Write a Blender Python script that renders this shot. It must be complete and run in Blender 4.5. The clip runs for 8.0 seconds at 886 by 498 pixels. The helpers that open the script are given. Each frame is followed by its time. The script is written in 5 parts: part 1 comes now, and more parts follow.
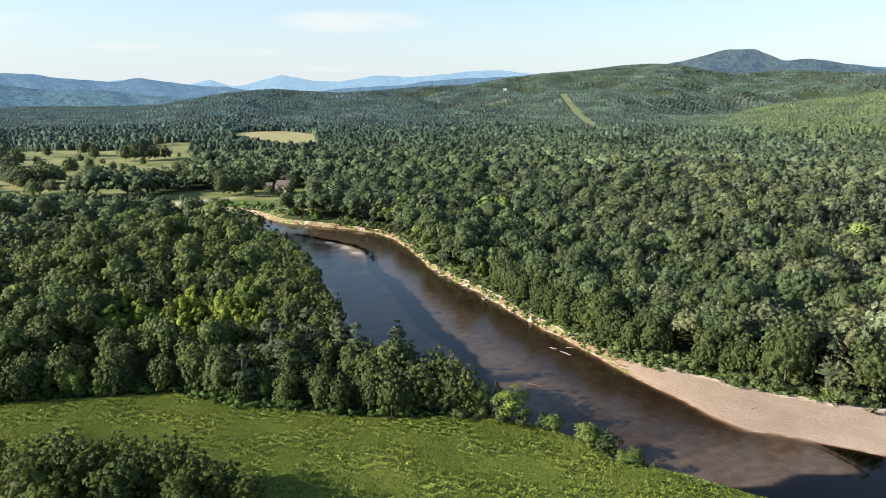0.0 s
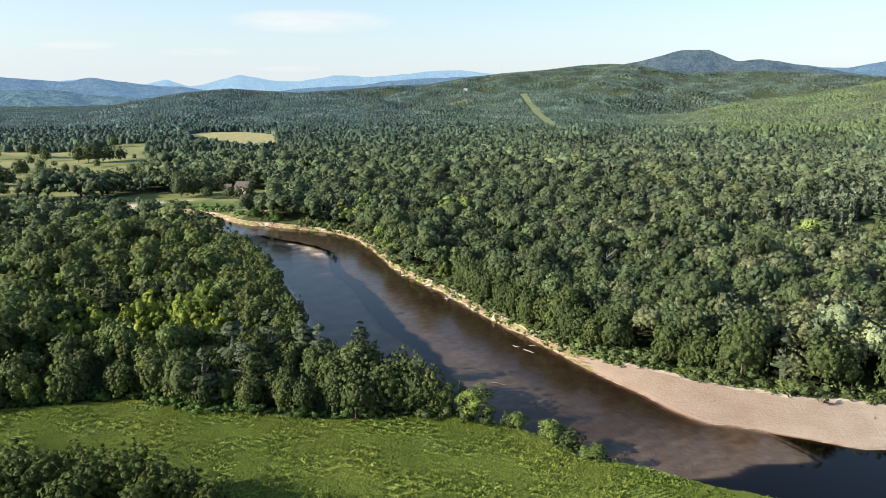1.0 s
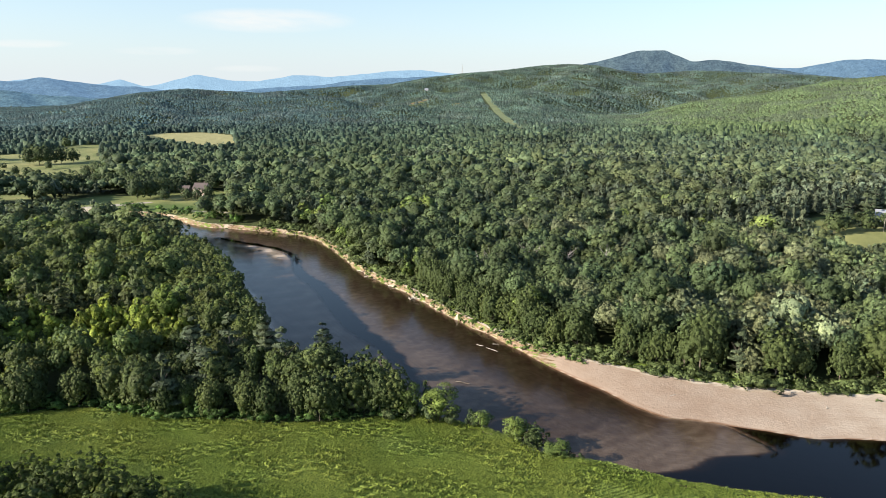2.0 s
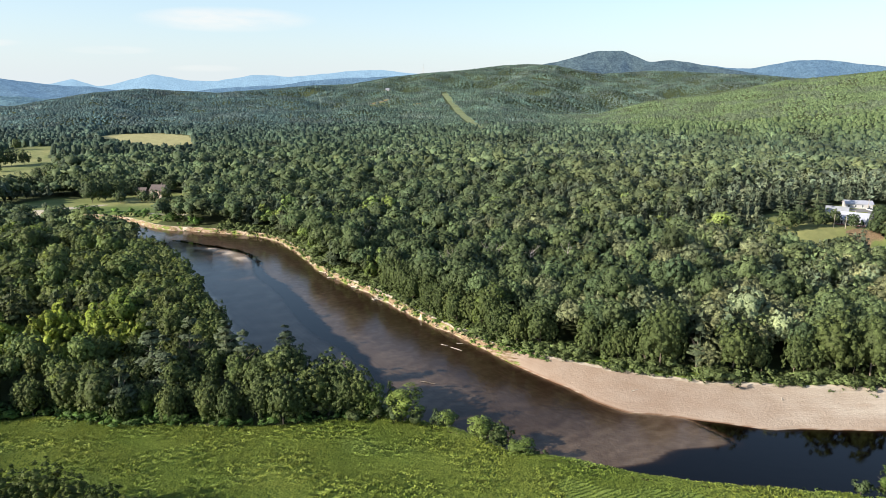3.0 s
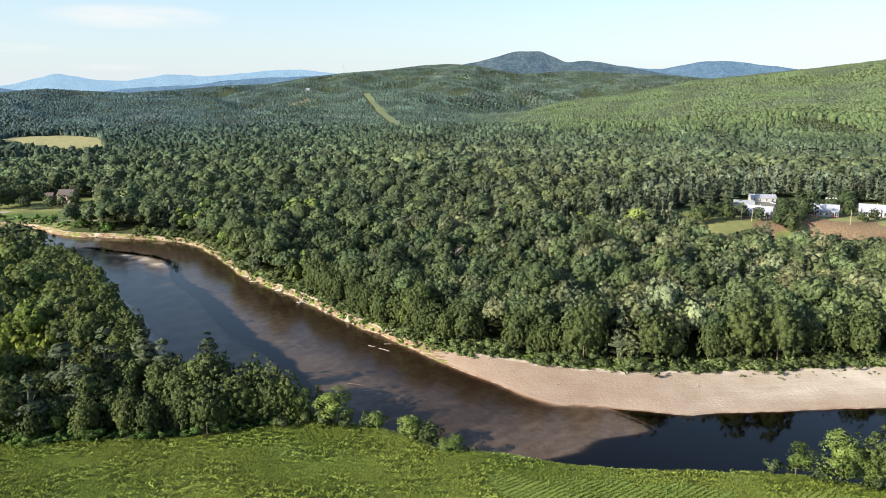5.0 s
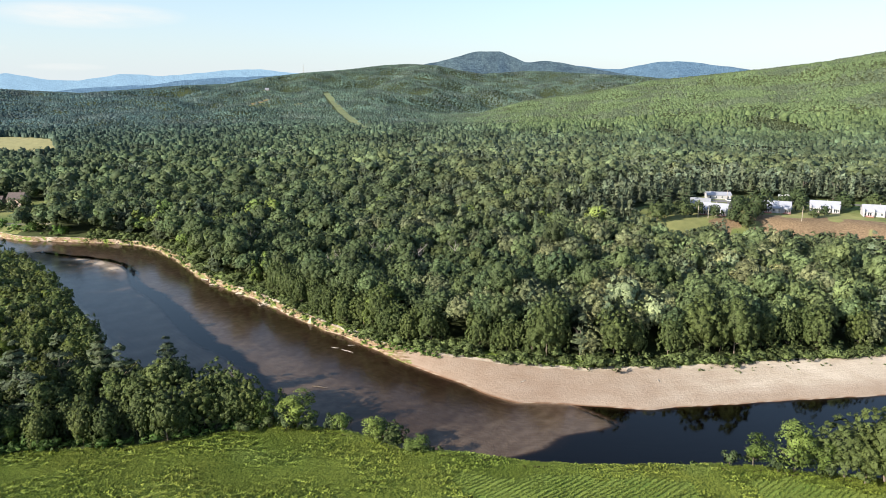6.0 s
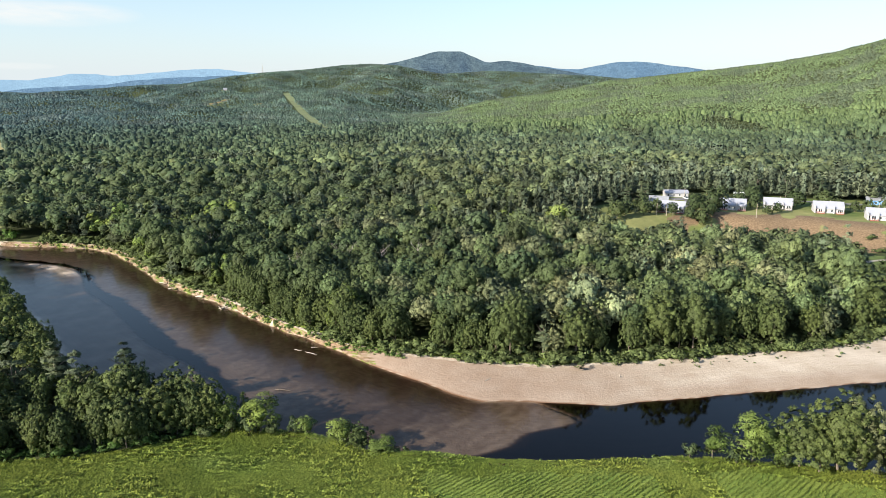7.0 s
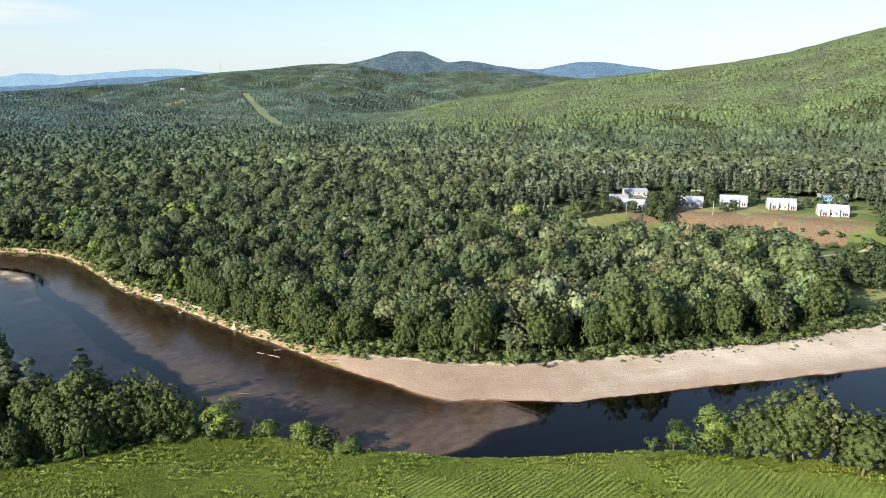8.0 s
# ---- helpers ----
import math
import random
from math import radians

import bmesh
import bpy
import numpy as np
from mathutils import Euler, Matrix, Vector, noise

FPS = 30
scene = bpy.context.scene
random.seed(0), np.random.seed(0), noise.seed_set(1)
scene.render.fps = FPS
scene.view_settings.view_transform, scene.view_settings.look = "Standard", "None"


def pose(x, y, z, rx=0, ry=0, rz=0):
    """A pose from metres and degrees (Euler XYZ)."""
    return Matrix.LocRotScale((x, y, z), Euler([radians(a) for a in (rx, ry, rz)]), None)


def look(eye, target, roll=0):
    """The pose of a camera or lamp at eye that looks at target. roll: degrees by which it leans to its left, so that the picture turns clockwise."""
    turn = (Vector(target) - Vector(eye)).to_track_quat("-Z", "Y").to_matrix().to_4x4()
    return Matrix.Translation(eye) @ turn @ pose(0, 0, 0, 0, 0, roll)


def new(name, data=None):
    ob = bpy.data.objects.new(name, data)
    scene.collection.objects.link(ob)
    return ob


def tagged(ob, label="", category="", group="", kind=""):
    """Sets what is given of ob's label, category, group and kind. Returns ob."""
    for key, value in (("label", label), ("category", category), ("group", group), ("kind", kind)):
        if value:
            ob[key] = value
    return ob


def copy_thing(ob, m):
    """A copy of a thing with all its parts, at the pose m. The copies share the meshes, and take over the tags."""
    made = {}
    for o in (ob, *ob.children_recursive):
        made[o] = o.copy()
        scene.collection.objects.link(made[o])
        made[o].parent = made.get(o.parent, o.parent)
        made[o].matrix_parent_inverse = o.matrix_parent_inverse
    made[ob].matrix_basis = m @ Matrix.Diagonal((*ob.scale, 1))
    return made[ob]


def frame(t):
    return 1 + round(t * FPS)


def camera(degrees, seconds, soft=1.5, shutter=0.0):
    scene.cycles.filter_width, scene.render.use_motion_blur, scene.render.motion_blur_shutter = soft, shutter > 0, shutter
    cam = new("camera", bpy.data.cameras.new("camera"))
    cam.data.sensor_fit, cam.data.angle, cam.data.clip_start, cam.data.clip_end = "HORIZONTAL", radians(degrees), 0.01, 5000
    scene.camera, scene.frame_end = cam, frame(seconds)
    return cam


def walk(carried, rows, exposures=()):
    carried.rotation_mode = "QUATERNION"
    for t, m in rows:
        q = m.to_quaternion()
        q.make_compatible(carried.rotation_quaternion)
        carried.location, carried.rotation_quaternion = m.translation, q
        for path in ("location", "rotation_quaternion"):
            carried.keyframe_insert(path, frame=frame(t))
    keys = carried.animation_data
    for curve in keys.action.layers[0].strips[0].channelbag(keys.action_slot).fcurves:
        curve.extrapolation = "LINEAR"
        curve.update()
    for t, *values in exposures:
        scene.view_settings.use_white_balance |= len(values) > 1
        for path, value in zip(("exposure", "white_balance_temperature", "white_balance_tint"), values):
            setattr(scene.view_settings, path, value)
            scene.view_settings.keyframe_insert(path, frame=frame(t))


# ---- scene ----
# ---- camera: a hovering drone, 75 m over the field, turning slowly to the right ----
EYE = 75.0
cam = camera(63.85, 8.0, soft=0.4)
YAW = [0.0, 1.549, 3.094, 4.635, 6.17, 7.705, 9.229, 10.785, 12.299, 13.838, 15.38, 16.92, 18.458, 19.978, 21.517, 23.038, 24.551]
walk(cam, [(i / 2, pose(0, 0, EYE, 90 - 12.91, 0, -a) @ pose(0, 0, 0, 0, 0, 0.12)) for i, a in enumerate(YAW)])

# ---- light: low evening sun from the left, clear sky with thin haze ----
SUN_EL, SUN_FROM = 23.5, -103.0      # degrees; bearing of the sun, clockwise from +Y
scene.view_settings.exposure = 1.05
a, e = radians(SUN_FROM), radians(SUN_EL)
sun_way = Vector((math.sin(a) * math.cos(e), math.cos(a) * math.cos(e), math.sin(e)))
sun = new("sun", bpy.data.lights.new("sun", "SUN"))
sun.data.energy, sun.data.angle, sun.data.color = 5.0, radians(0.55), (1.0, 0.915, 0.79)
sun.matrix_world = look(sun_way * 300 + Vector((0, 0, 100)), (0, 0, 100))

world = bpy.data.worlds.new("world")
scene.world = world
world.use_nodes = True
wn, wl = world.node_tree.nodes, world.node_tree.links
wn.clear()
w_out = wn.new("ShaderNodeOutputWorld")
w_bg = wn.new("ShaderNodeBackground")
sky = wn.new("ShaderNodeTexSky")
sky.sky_type, sky.sun_disc = "NISHITA", False
sky.sun_elevation, sky.sun_rotation = radians(SUN_EL), radians(SUN_FROM)
sky.air_density, sky.dust_density, sky.ozone_density = 1.0, 0.6, 1.6
w_bg.inputs["Strength"].default_value = 0.103
wl.new(w_bg.outputs[0], w_out.inputs[0])


def sky_math(op, v1, v2=0.0, clamp=False):
    x = wn.new("ShaderNodeMath")
    x.operation, x.use_clamp = op, clamp
    for sock, v in zip(x.inputs, (v1, v2)):
        if isinstance(v, (int, float)):
            sock.default_value = v
        else:
            wl.new(v, sock)
    return x.outputs[0]


def sky_mix(fac, c1, c2):
    x = wn.new("ShaderNodeMix")
    x.data_type = "RGBA"
    wl.new(fac, x.inputs[0])
    for sock, v in ((x.inputs[6], c1), (x.inputs[7], c2)):
        if isinstance(v, tuple):
            sock.default_value = (*v, 1)
        else:
            wl.new(v, sock)
    return x.outputs[2]


way = wn.new("ShaderNodeTexCoord").outputs["Generated"]
split = wn.new("ShaderNodeSeparateXYZ")
wl.new(way, split.inputs[0])
up = sky_math("MAXIMUM", split.outputs[2], 0.0)
# thin summer haze, whitest along the horizon
haze = sky_math("ADD", sky_math("MULTIPLY", sky_math("POWER", 0.5, sky_math("DIVIDE", up, 0.075)), 0.53),
                sky_math("MULTIPLY", sky_math("POWER", 0.5, sky_math("DIVIDE", up, 0.22)), 0.36))
hazed = sky_mix(sky_math("POWER", 0.5, sky_math("DIVIDE", up, 0.06)), (2.5, 3.5, 4.65), (3.75, 4.15, 4.45))
colour = sky_mix(haze, sky.outputs[0], hazed)
# wisps of cloud low over the valley
u, v = sky_math("DIVIDE", split.outputs[0], sky_math("MAXIMUM", split.outputs[1], 0.05)), sky_math("DIVIDE", split.outputs[2], sky_math("MAXIMUM", split.outputs[1], 0.05))
plane = wn.new("ShaderNodeCombineXYZ")
wl.new(u, plane.inputs[0])
wl.new(sky_math("ADD", sky_math("MULTIPLY", v, 5.0), sky_math("MULTIPLY", u, 0.35)), plane.inputs[1])
wisp = wn.new("ShaderNodeTexNoise")
wisp.inputs["Scale"].default_value, wisp.inputs["Detail"].default_value, wisp.inputs["Roughness"].default_value = 9.0, 6.0, 0.6
wl.new(plane.outputs[0], wisp.inputs["Vector"])
wl.new(sky.outputs[0], w_bg.inputs["Color"])
fall = None
for cu, cv, ru, rv, strong in ((-0.125, 0.084, 0.12, 0.017, 1.0), (-0.43, 0.052, 0.06, 0.006, 0.75), (-0.27, 0.044, 0.06, 0.006, 0.6), (-0.155, 0.022, 0.05, 0.005, 0.5), (-0.62, 0.088, 0.09, 0.010, 0.6)):
    q = sky_math("ADD", sky_math("POWER", sky_math("ABSOLUTE", sky_math("DIVIDE", sky_math("SUBTRACT", u, cu), ru)), 2.0),
                 sky_math("POWER", sky_math("ABSOLUTE", sky_math("DIVIDE", sky_math("SUBTRACT", v, cv), rv)), 2.0))
    q = sky_math("MULTIPLY", sky_math("SUBTRACT", 1.0, q, True), strong)
    fall = q if fall is None else sky_math("MAXIMUM", fall, q)
cover = sky_math("MULTIPLY", fall, sky_math("MULTIPLY", sky_math("SUBTRACT", wisp.outputs["Fac"], 0.28), 2.6, True), True)
colour = sky_mix(cover, colour, (4.6, 4.6, 4.5))
wl.new(colour, w_bg.inputs["Color"])


# ---- materials ----
def material(name):
    m = bpy.data.materials.new(name)
    m.use_nodes = True
    n, l = m.node_tree.nodes, m.node_tree.links
    n.clear()
    return m, n, l, n.new("ShaderNodeOutputMaterial")


def noise_node(n, l, scale, detail=4, rough=0.55, coord=None):
    t = n.new("ShaderNodeTexNoise")
    t.inputs["Scale"].default_value, t.inputs["Detail"].default_value, t.inputs["Roughness"].default_value = scale, detail, rough
    if coord is not None:
        l.new(coord, t.inputs["Vector"])
    return t.outputs["Fac"]


def ramp(n, l, fac, stops):
    r = n.new("ShaderNodeValToRGB")
    e = r.color_ramp.elements
    while len(e) < len(stops):
        e.new(0.5)
    for k, (p, c) in zip(e, stops):
        k.position, k.color = p, (*c, 1) if len(c) == 3 else c
    l.new(fac, r.inputs[0])
    return r.outputs[0]


def mix(n, l, fac, c1, c2, how="MIX"):
    x = n.new("ShaderNodeMix")
    x.data_type, x.blend_type = "RGBA", how
    for sock, v in ((x.inputs[0], fac), (x.inputs[6], c1), (x.inputs[7], c2)):
        if isinstance(v, (int, float)):
            sock.default_value = v
        elif isinstance(v, tuple):
            sock.default_value = (*v, 1) if len(v) == 3 else v
        else:
            l.new(v, sock)
    return x.outputs[2]


def sums(n, l, op, v1, v2, clamp=False):
    x = n.new("ShaderNodeMath")
    x.operation, x.use_clamp = op, clamp
    for sock, v in zip(x.inputs, (v1, v2)):
        if isinstance(v, (int, float)):
            sock.default_value = v
        else:
            l.new(v, sock)
    return x.outputs[0]


def attr(n, name, out="Fac"):
    x = n.new("ShaderNodeAttribute")
    x.attribute_name = name
    return x.outputs[out]


def bump(n, l, height, strength, distance):
    b = n.new("ShaderNodeBump")
    b.inputs["Strength"].default_value, b.inputs["Distance"].default_value = strength, distance
    l.new(height, b.inputs["Height"])
    return b.outputs[0]


def plain(name, colour, rough=0.7, metal=0.0, grain=8.0, spread=0.25, relief=0.02):
    """Paint, wood, shingle and the like: a colour with grain and blotches at two scales."""
    m, n, l, out = material(name)
    p = n.new("ShaderNodeBsdfPrincipled")
    pos = n.new("ShaderNodeTexCoord").outputs["Object"]
    fine, wide = noise_node(n, l, grain, 5, 0.6, pos), noise_node(n, l, grain * 0.13, 3, 0.5, pos)
    both = sums(n, l, "ADD", sums(n, l, "MULTIPLY", fine, 0.5), sums(n, l, "MULTIPLY", wide, 0.5))
    lo, hi = [c * (1 - spread) for c in colour], [min(1, c * (1 + spread)) for c in colour]
    l.new(ramp(n, l, both, [(0.3, lo), (0.7, hi)]), p.inputs["Base Color"])
    p.inputs["Roughness"].default_value, p.inputs["Metallic"].default_value = rough, metal
    l.new(bump(n, l, fine, 0.4, relief), p.inputs["Normal"])
    l.new(p.outputs[0], out.inputs[0])
    return m


def leaf_material(name, own, spread=1.0, size=1.0, gaps=0.44):
    """Leaves: single leaves show as fine relief and specks. own: the tint of a single tree varies by object, else each tree of the wood has its stored tint."""
    m, n, l, out = material(name)
    geo = n.new("ShaderNodeNewGeometry")
    pos = geo.outputs["Position"]
    col = attr(n, "leaf_tint", "Color")
    if own:
        r = n.new("ShaderNodeObjectInfo").outputs["Random"]
        col = mix(n, l, 1.0, col, ramp(n, l, r, [(0.0, (0.75, 0.8, 0.75)), (0.5, (1.0, 1.0, 1.0)), (1.0, (1.25, 1.18, 1.05))]), "MULTIPLY")
    isl = geo.outputs["Random Per Island"]
    lo, hi = 1 - 0.3 * spread, 1 + 0.28 * spread
    col = mix(n, l, 1.0, col, ramp(n, l, isl, [(0.0, (lo, lo, lo)), (0.55, (1.0, 1.0, 1.0)), (1.0, (hi, hi, hi * 0.96))]), "MULTIPLY")
    specks, tufts_ = noise_node(n, l, 2.6 * size, 4, 0.7, pos), noise_node(n, l, 0.55 * size, 3, 0.6, pos)
    col = mix(n, l, 1.0, col, ramp(n, l, specks, [(0.32, [1 - 0.55 * spread] * 3), (0.5, (0.97, 0.97, 0.97)), (0.7, [1 + 0.45 * spread] * 3)]), "MULTIPLY")
    nrm = n.new("ShaderNodeBump")
    nrm.inputs["Strength"].default_value, nrm.inputs["Distance"].default_value = 0.75, 0.5 / size
    # each spray leans with the swell of the crown that it grows on
    lean = n.new("ShaderNodeAttribute")
    lean.attribute_name = "leaf_way"
    lean = lean.outputs["Vector"]
    if own:
        turn = n.new("ShaderNodeVectorTransform")
        turn.vector_type, turn.convert_from, turn.convert_to = "NORMAL", "OBJECT", "WORLD"
        l.new(lean, turn.inputs[0])
        lean = turn.outputs[0]
    blend = n.new("ShaderNodeMix")
    blend.data_type = "VECTOR"
    blend.inputs[0].default_value = 0.78
    l.new(geo.outputs["Normal"], blend.inputs[4])
    l.new(lean, blend.inputs[5])
    even = n.new("ShaderNodeVectorMath")
    even.operation = "NORMALIZE"
    l.new(blend.outputs[1], even.inputs[0])
    l.new(even.outputs[0], nrm.inputs["Normal"])
    l.new(sums(n, l, "ADD", sums(n, l, "MULTIPLY", specks, 0.45), tufts_), nrm.inputs["Height"])
    d = n.new("ShaderNodeBsdfPrincipled")
    d.inputs["Roughness"].default_value = 0.6
    d.inputs["Specular IOR Level"].default_value = 0.15
    t = n.new("ShaderNodeBsdfTranslucent")
    l.new(col, d.inputs["Base Color"])
    l.new(nrm.outputs[0], d.inputs["Normal"])
    l.new(mix(n, l, 1.0, col, (1.1, 1.2, 0.6), "MULTIPLY"), t.inputs["Color"])
    s = n.new("ShaderNodeMixShader")
    s.inputs[0].default_value = 0.1
    l.new(d.outputs[0], s.inputs[1])
    l.new(t.outputs[0], s.inputs[2])
    # gaps between the leaves
    gap = n.new("ShaderNodeBsdfTransparent")
    hole = noise_node(n, l, 1.5 * size, 3, 0.65, pos)
    cut = sums(n, l, "LESS_THAN", hole, gaps)
    k = n.new("ShaderNodeMixShader")
    l.new(cut, k.inputs[0])
    l.new(s.outputs[0], k.inputs[1])
    l.new(gap.outputs[0], k.inputs[2])
    l.new(k.outputs[0], out.inputs[0])
    return m


LEAF_OWN, LEAF_WOOD = leaf_material("leaves", True, 1.0, 1.7), leaf_material("leaves_of_woods", False, 1.1, 1.35, 0.455)
LEAF_PARK, LEAF_VALLEY = leaf_material("leaves_of_park_trees", True, 1.1, 0.7, 0.465), leaf_material("leaves_of_valley_woods", False, 1.1, 0.62, 0.475)
LEAF_MID = leaf_material("leaves_of_hill_woods", False, 0.55, 0.5, 0.38)
LEAF_FIELD = leaf_material("leaves_of_field_plants", False, 0.28, 2.5, 0.3)


def far_leaf_material():
    """Closed canopy far off: clumps of leaves as relief, no gaps."""
    m, n, l, out = material("leaves_of_far_woods")
    geo = n.new("ShaderNodeNewGeometry")
    col = attr(n, "leaf_tint", "Color")
    clumps, wide = noise_node(n, l, 0.4, 4, 0.75, geo.outputs["Position"]), noise_node(n, l, 0.12, 3, 0.6, geo.outputs["Position"])
    col = mix(n, l, 1.0, col, ramp(n, l, clumps, [(0.36, (0.55, 0.57, 0.56)), (0.5, (0.97, 0.97, 0.97)), (0.64, (1.35, 1.33, 1.28))]), "MULTIPLY")
    p = n.new("ShaderNodeBsdfPrincipled")
    p.inputs["Roughness"].default_value = 0.7
    p.inputs["Specular IOR Level"].default_value = 0.2
    l.new(col, p.inputs["Base Color"])
    l.new(bump(n, l, sums(n, l, "ADD", sums(n, l, "MULTIPLY", clumps, 0.4), wide), 0.8, 3.0), p.inputs["Normal"])
    l.new(p.outputs[0], out.inputs[0])
    return m


LEAF_FAR = far_leaf_material()
BARK = plain("bark", (0.16, 0.13, 0.10), 0.9, grain=3.0, spread=0.4, relief=0.05)
DEADWOOD = plain("bleached_wood", (0.50, 0.43, 0.35), 0.85, grain=3.0, spread=0.3)


def ground_material():
    m, n, l, out = material("ground")
    p = n.new("ShaderNodeBsdfPrincipled")
    pos = n.new("ShaderNodeNewGeometry").outputs["Position"]
    fine, mid, wide = noise_node(n, l, 1.3, 6, 0.65, pos), noise_node(n, l, 0.12, 5, 0.6, pos), noise_node(n, l, 0.018, 4, 0.5, pos)
    litter = ramp(n, l, fine, [(0.3, (0.035, 0.045, 0.016)), (0.7, (0.07, 0.085, 0.03))])
    meadow = mix(n, l, ramp(n, l, mid, [(0.35, (0, 0, 0)), (0.65, (1, 1, 1))]), (0.115, 0.175, 0.032), (0.18, 0.23, 0.048))
    meadow = mix(n, l, 0.6, meadow, ramp(n, l, fine, [(0.3, (0.4, 0.42, 0.38)), (0.7, (1.5, 1.45, 1.35))]), "MULTIPLY")
    sand = mix(n, l, ramp(n, l, mid, [(0.35, (0, 0, 0)), (0.68, (1, 1, 1))]), (0.47, 0.39, 0.305), (0.59, 0.515, 0.42))
    # old waterlines run along the shore
    sep = n.new("ShaderNodeSeparateXYZ")
    l.new(pos, sep.inputs[0])
    lines = n.new("ShaderNodeCombineXYZ")
    l.new(attr(n, "shore"), lines.inputs[0])
    l.new(sums(n, l, "MULTIPLY", sep.outputs[0], 0.035), lines.inputs[1])
    streak = noise_node(n, l, 1.4, 6, 0.75, lines.outputs[0])
    sand = mix(n, l, 0.55, sand, ramp(n, l, streak, [(0.3, (0.66, 0.62, 0.58)), (0.5, (0.96, 0.95, 0.94)), (0.7, (1.1, 1.1, 1.1))]), "MULTIPLY")
    sand = mix(n, l, attr(n, "wet"), sand, (0.20, 0.115, 0.07))
    turf = mix(n, l, ramp(n, l, wide, [(0.4, (0, 0, 0)), (0.6, (1, 1, 1))]), (0.10, 0.14, 0.038), (0.235, 0.235, 0.092))
    turf = mix(n, l, 0.5, turf, ramp(n, l, mid, [(0.3, (0.45, 0.52, 0.45)), (0.7, (1.4, 1.38, 1.3))]), "MULTIPLY")
    soil = mix(n, l, ramp(n, l, fine, [(0.35, (0, 0, 0)), (0.62, (1, 1, 1))]), (0.11, 0.072, 0.04), (0.27, 0.19, 0.115))
    hay = mix(n, l, ramp(n, l, mid, [(0.35, (0, 0, 0)), (0.65, (1, 1, 1))]), (0.27, 0.255, 0.11), (0.36, 0.325, 0.155))
    col = litter
    for name, c in (("meadow", meadow), ("turf", turf), ("hay", hay), ("soil", soil), ("sand", sand)):
        f = sums(n, l, "ADD", attr(n, name), sums(n, l, "MULTIPLY", sums(n, l, "SUBTRACT", fine, 0.5), 0.5))
        col = mix(n, l, ramp(n, l, f, [(0.42, (0, 0, 0)), (0.58, (1, 1, 1))]), col, c)
    l.new(col, p.inputs["Base Color"])
    p.inputs["Roughness"].default_value = 0.9
    p.inputs["Specular IOR Level"].default_value = 0.2
    l.new(bump(n, l, fine, 0.7, 0.25), p.inputs["Normal"])
    l.new(p.outputs[0], out.inputs[0])
    return m


def water_material():
    """Clear, tea-brown river water: the deeper, the more of the light from the bed is lost; the surface mirrors by its angle."""
    m, n, l, out = material("river_water")
    pos = n.new("ShaderNodeNewGeometry").outputs["Position"]
    stretch = n.new("ShaderNodeMapping")
    stretch.inputs["Rotation"].default_value, stretch.inputs["Scale"].default_value = (0, 0, radians(-25)), (0.9, 0.35, 1)
    l.new(pos, stretch.inputs["Vector"])
    r = noise_node(n, l, 0.9, 5, 0.6, stretch.outputs[0])
    depth = attr(n, "depth")
    ripple = n.new("ShaderNodeBump")
    ripple.inputs["Distance"].default_value = 0.1
    l.new(r, ripple.inputs["Height"])
    l.new(ramp(n, l, sums(n, l, "MULTIPLY", depth, 0.5), [(0.38, (0.42, 0.42, 0.42)), (0.62, (0.07, 0.07, 0.07))]), ripple.inputs["Strength"])
    nrm = ripple.outputs[0]
    clear = n.new("ShaderNodeCombineColor")
    for i, k in enumerate((2.15, 2.4, 2.6)):
        l.new(sums(n, l, "POWER", math.exp(-k), depth), clear.inputs[i])
    t = n.new("ShaderNodeBsdfTransparent")
    l.new(clear.outputs[0], t.inputs[0])
    g = n.new("ShaderNodeBsdfGlossy")
    l.new(ramp(n, l, sums(n, l, "MULTIPLY", depth, 0.5), [(0.38, (0.14, 0.14, 0.14)), (0.62, (0.05, 0.05, 0.05))]), g.inputs["Roughness"])
    l.new(nrm, g.inputs["Normal"])
    f = n.new("ShaderNodeLayerWeight")
    f.inputs["Blend"].default_value = 0.5
    l.new(nrm, f.inputs["Normal"])
    shine = sums(n, l, "ADD", sums(n, l, "MULTIPLY", sums(n, l, "POWER", f.outputs["Facing"], 5.0), 0.95), 0.02)
    s = n.new("ShaderNodeMixShader")
    l.new(shine, s.inputs[0])
    l.new(t.outputs[0], s.inputs[1])
    l.new(g.outputs[0], s.inputs[2])
    l.new(s.outputs[0], out.inputs[0])
    return m


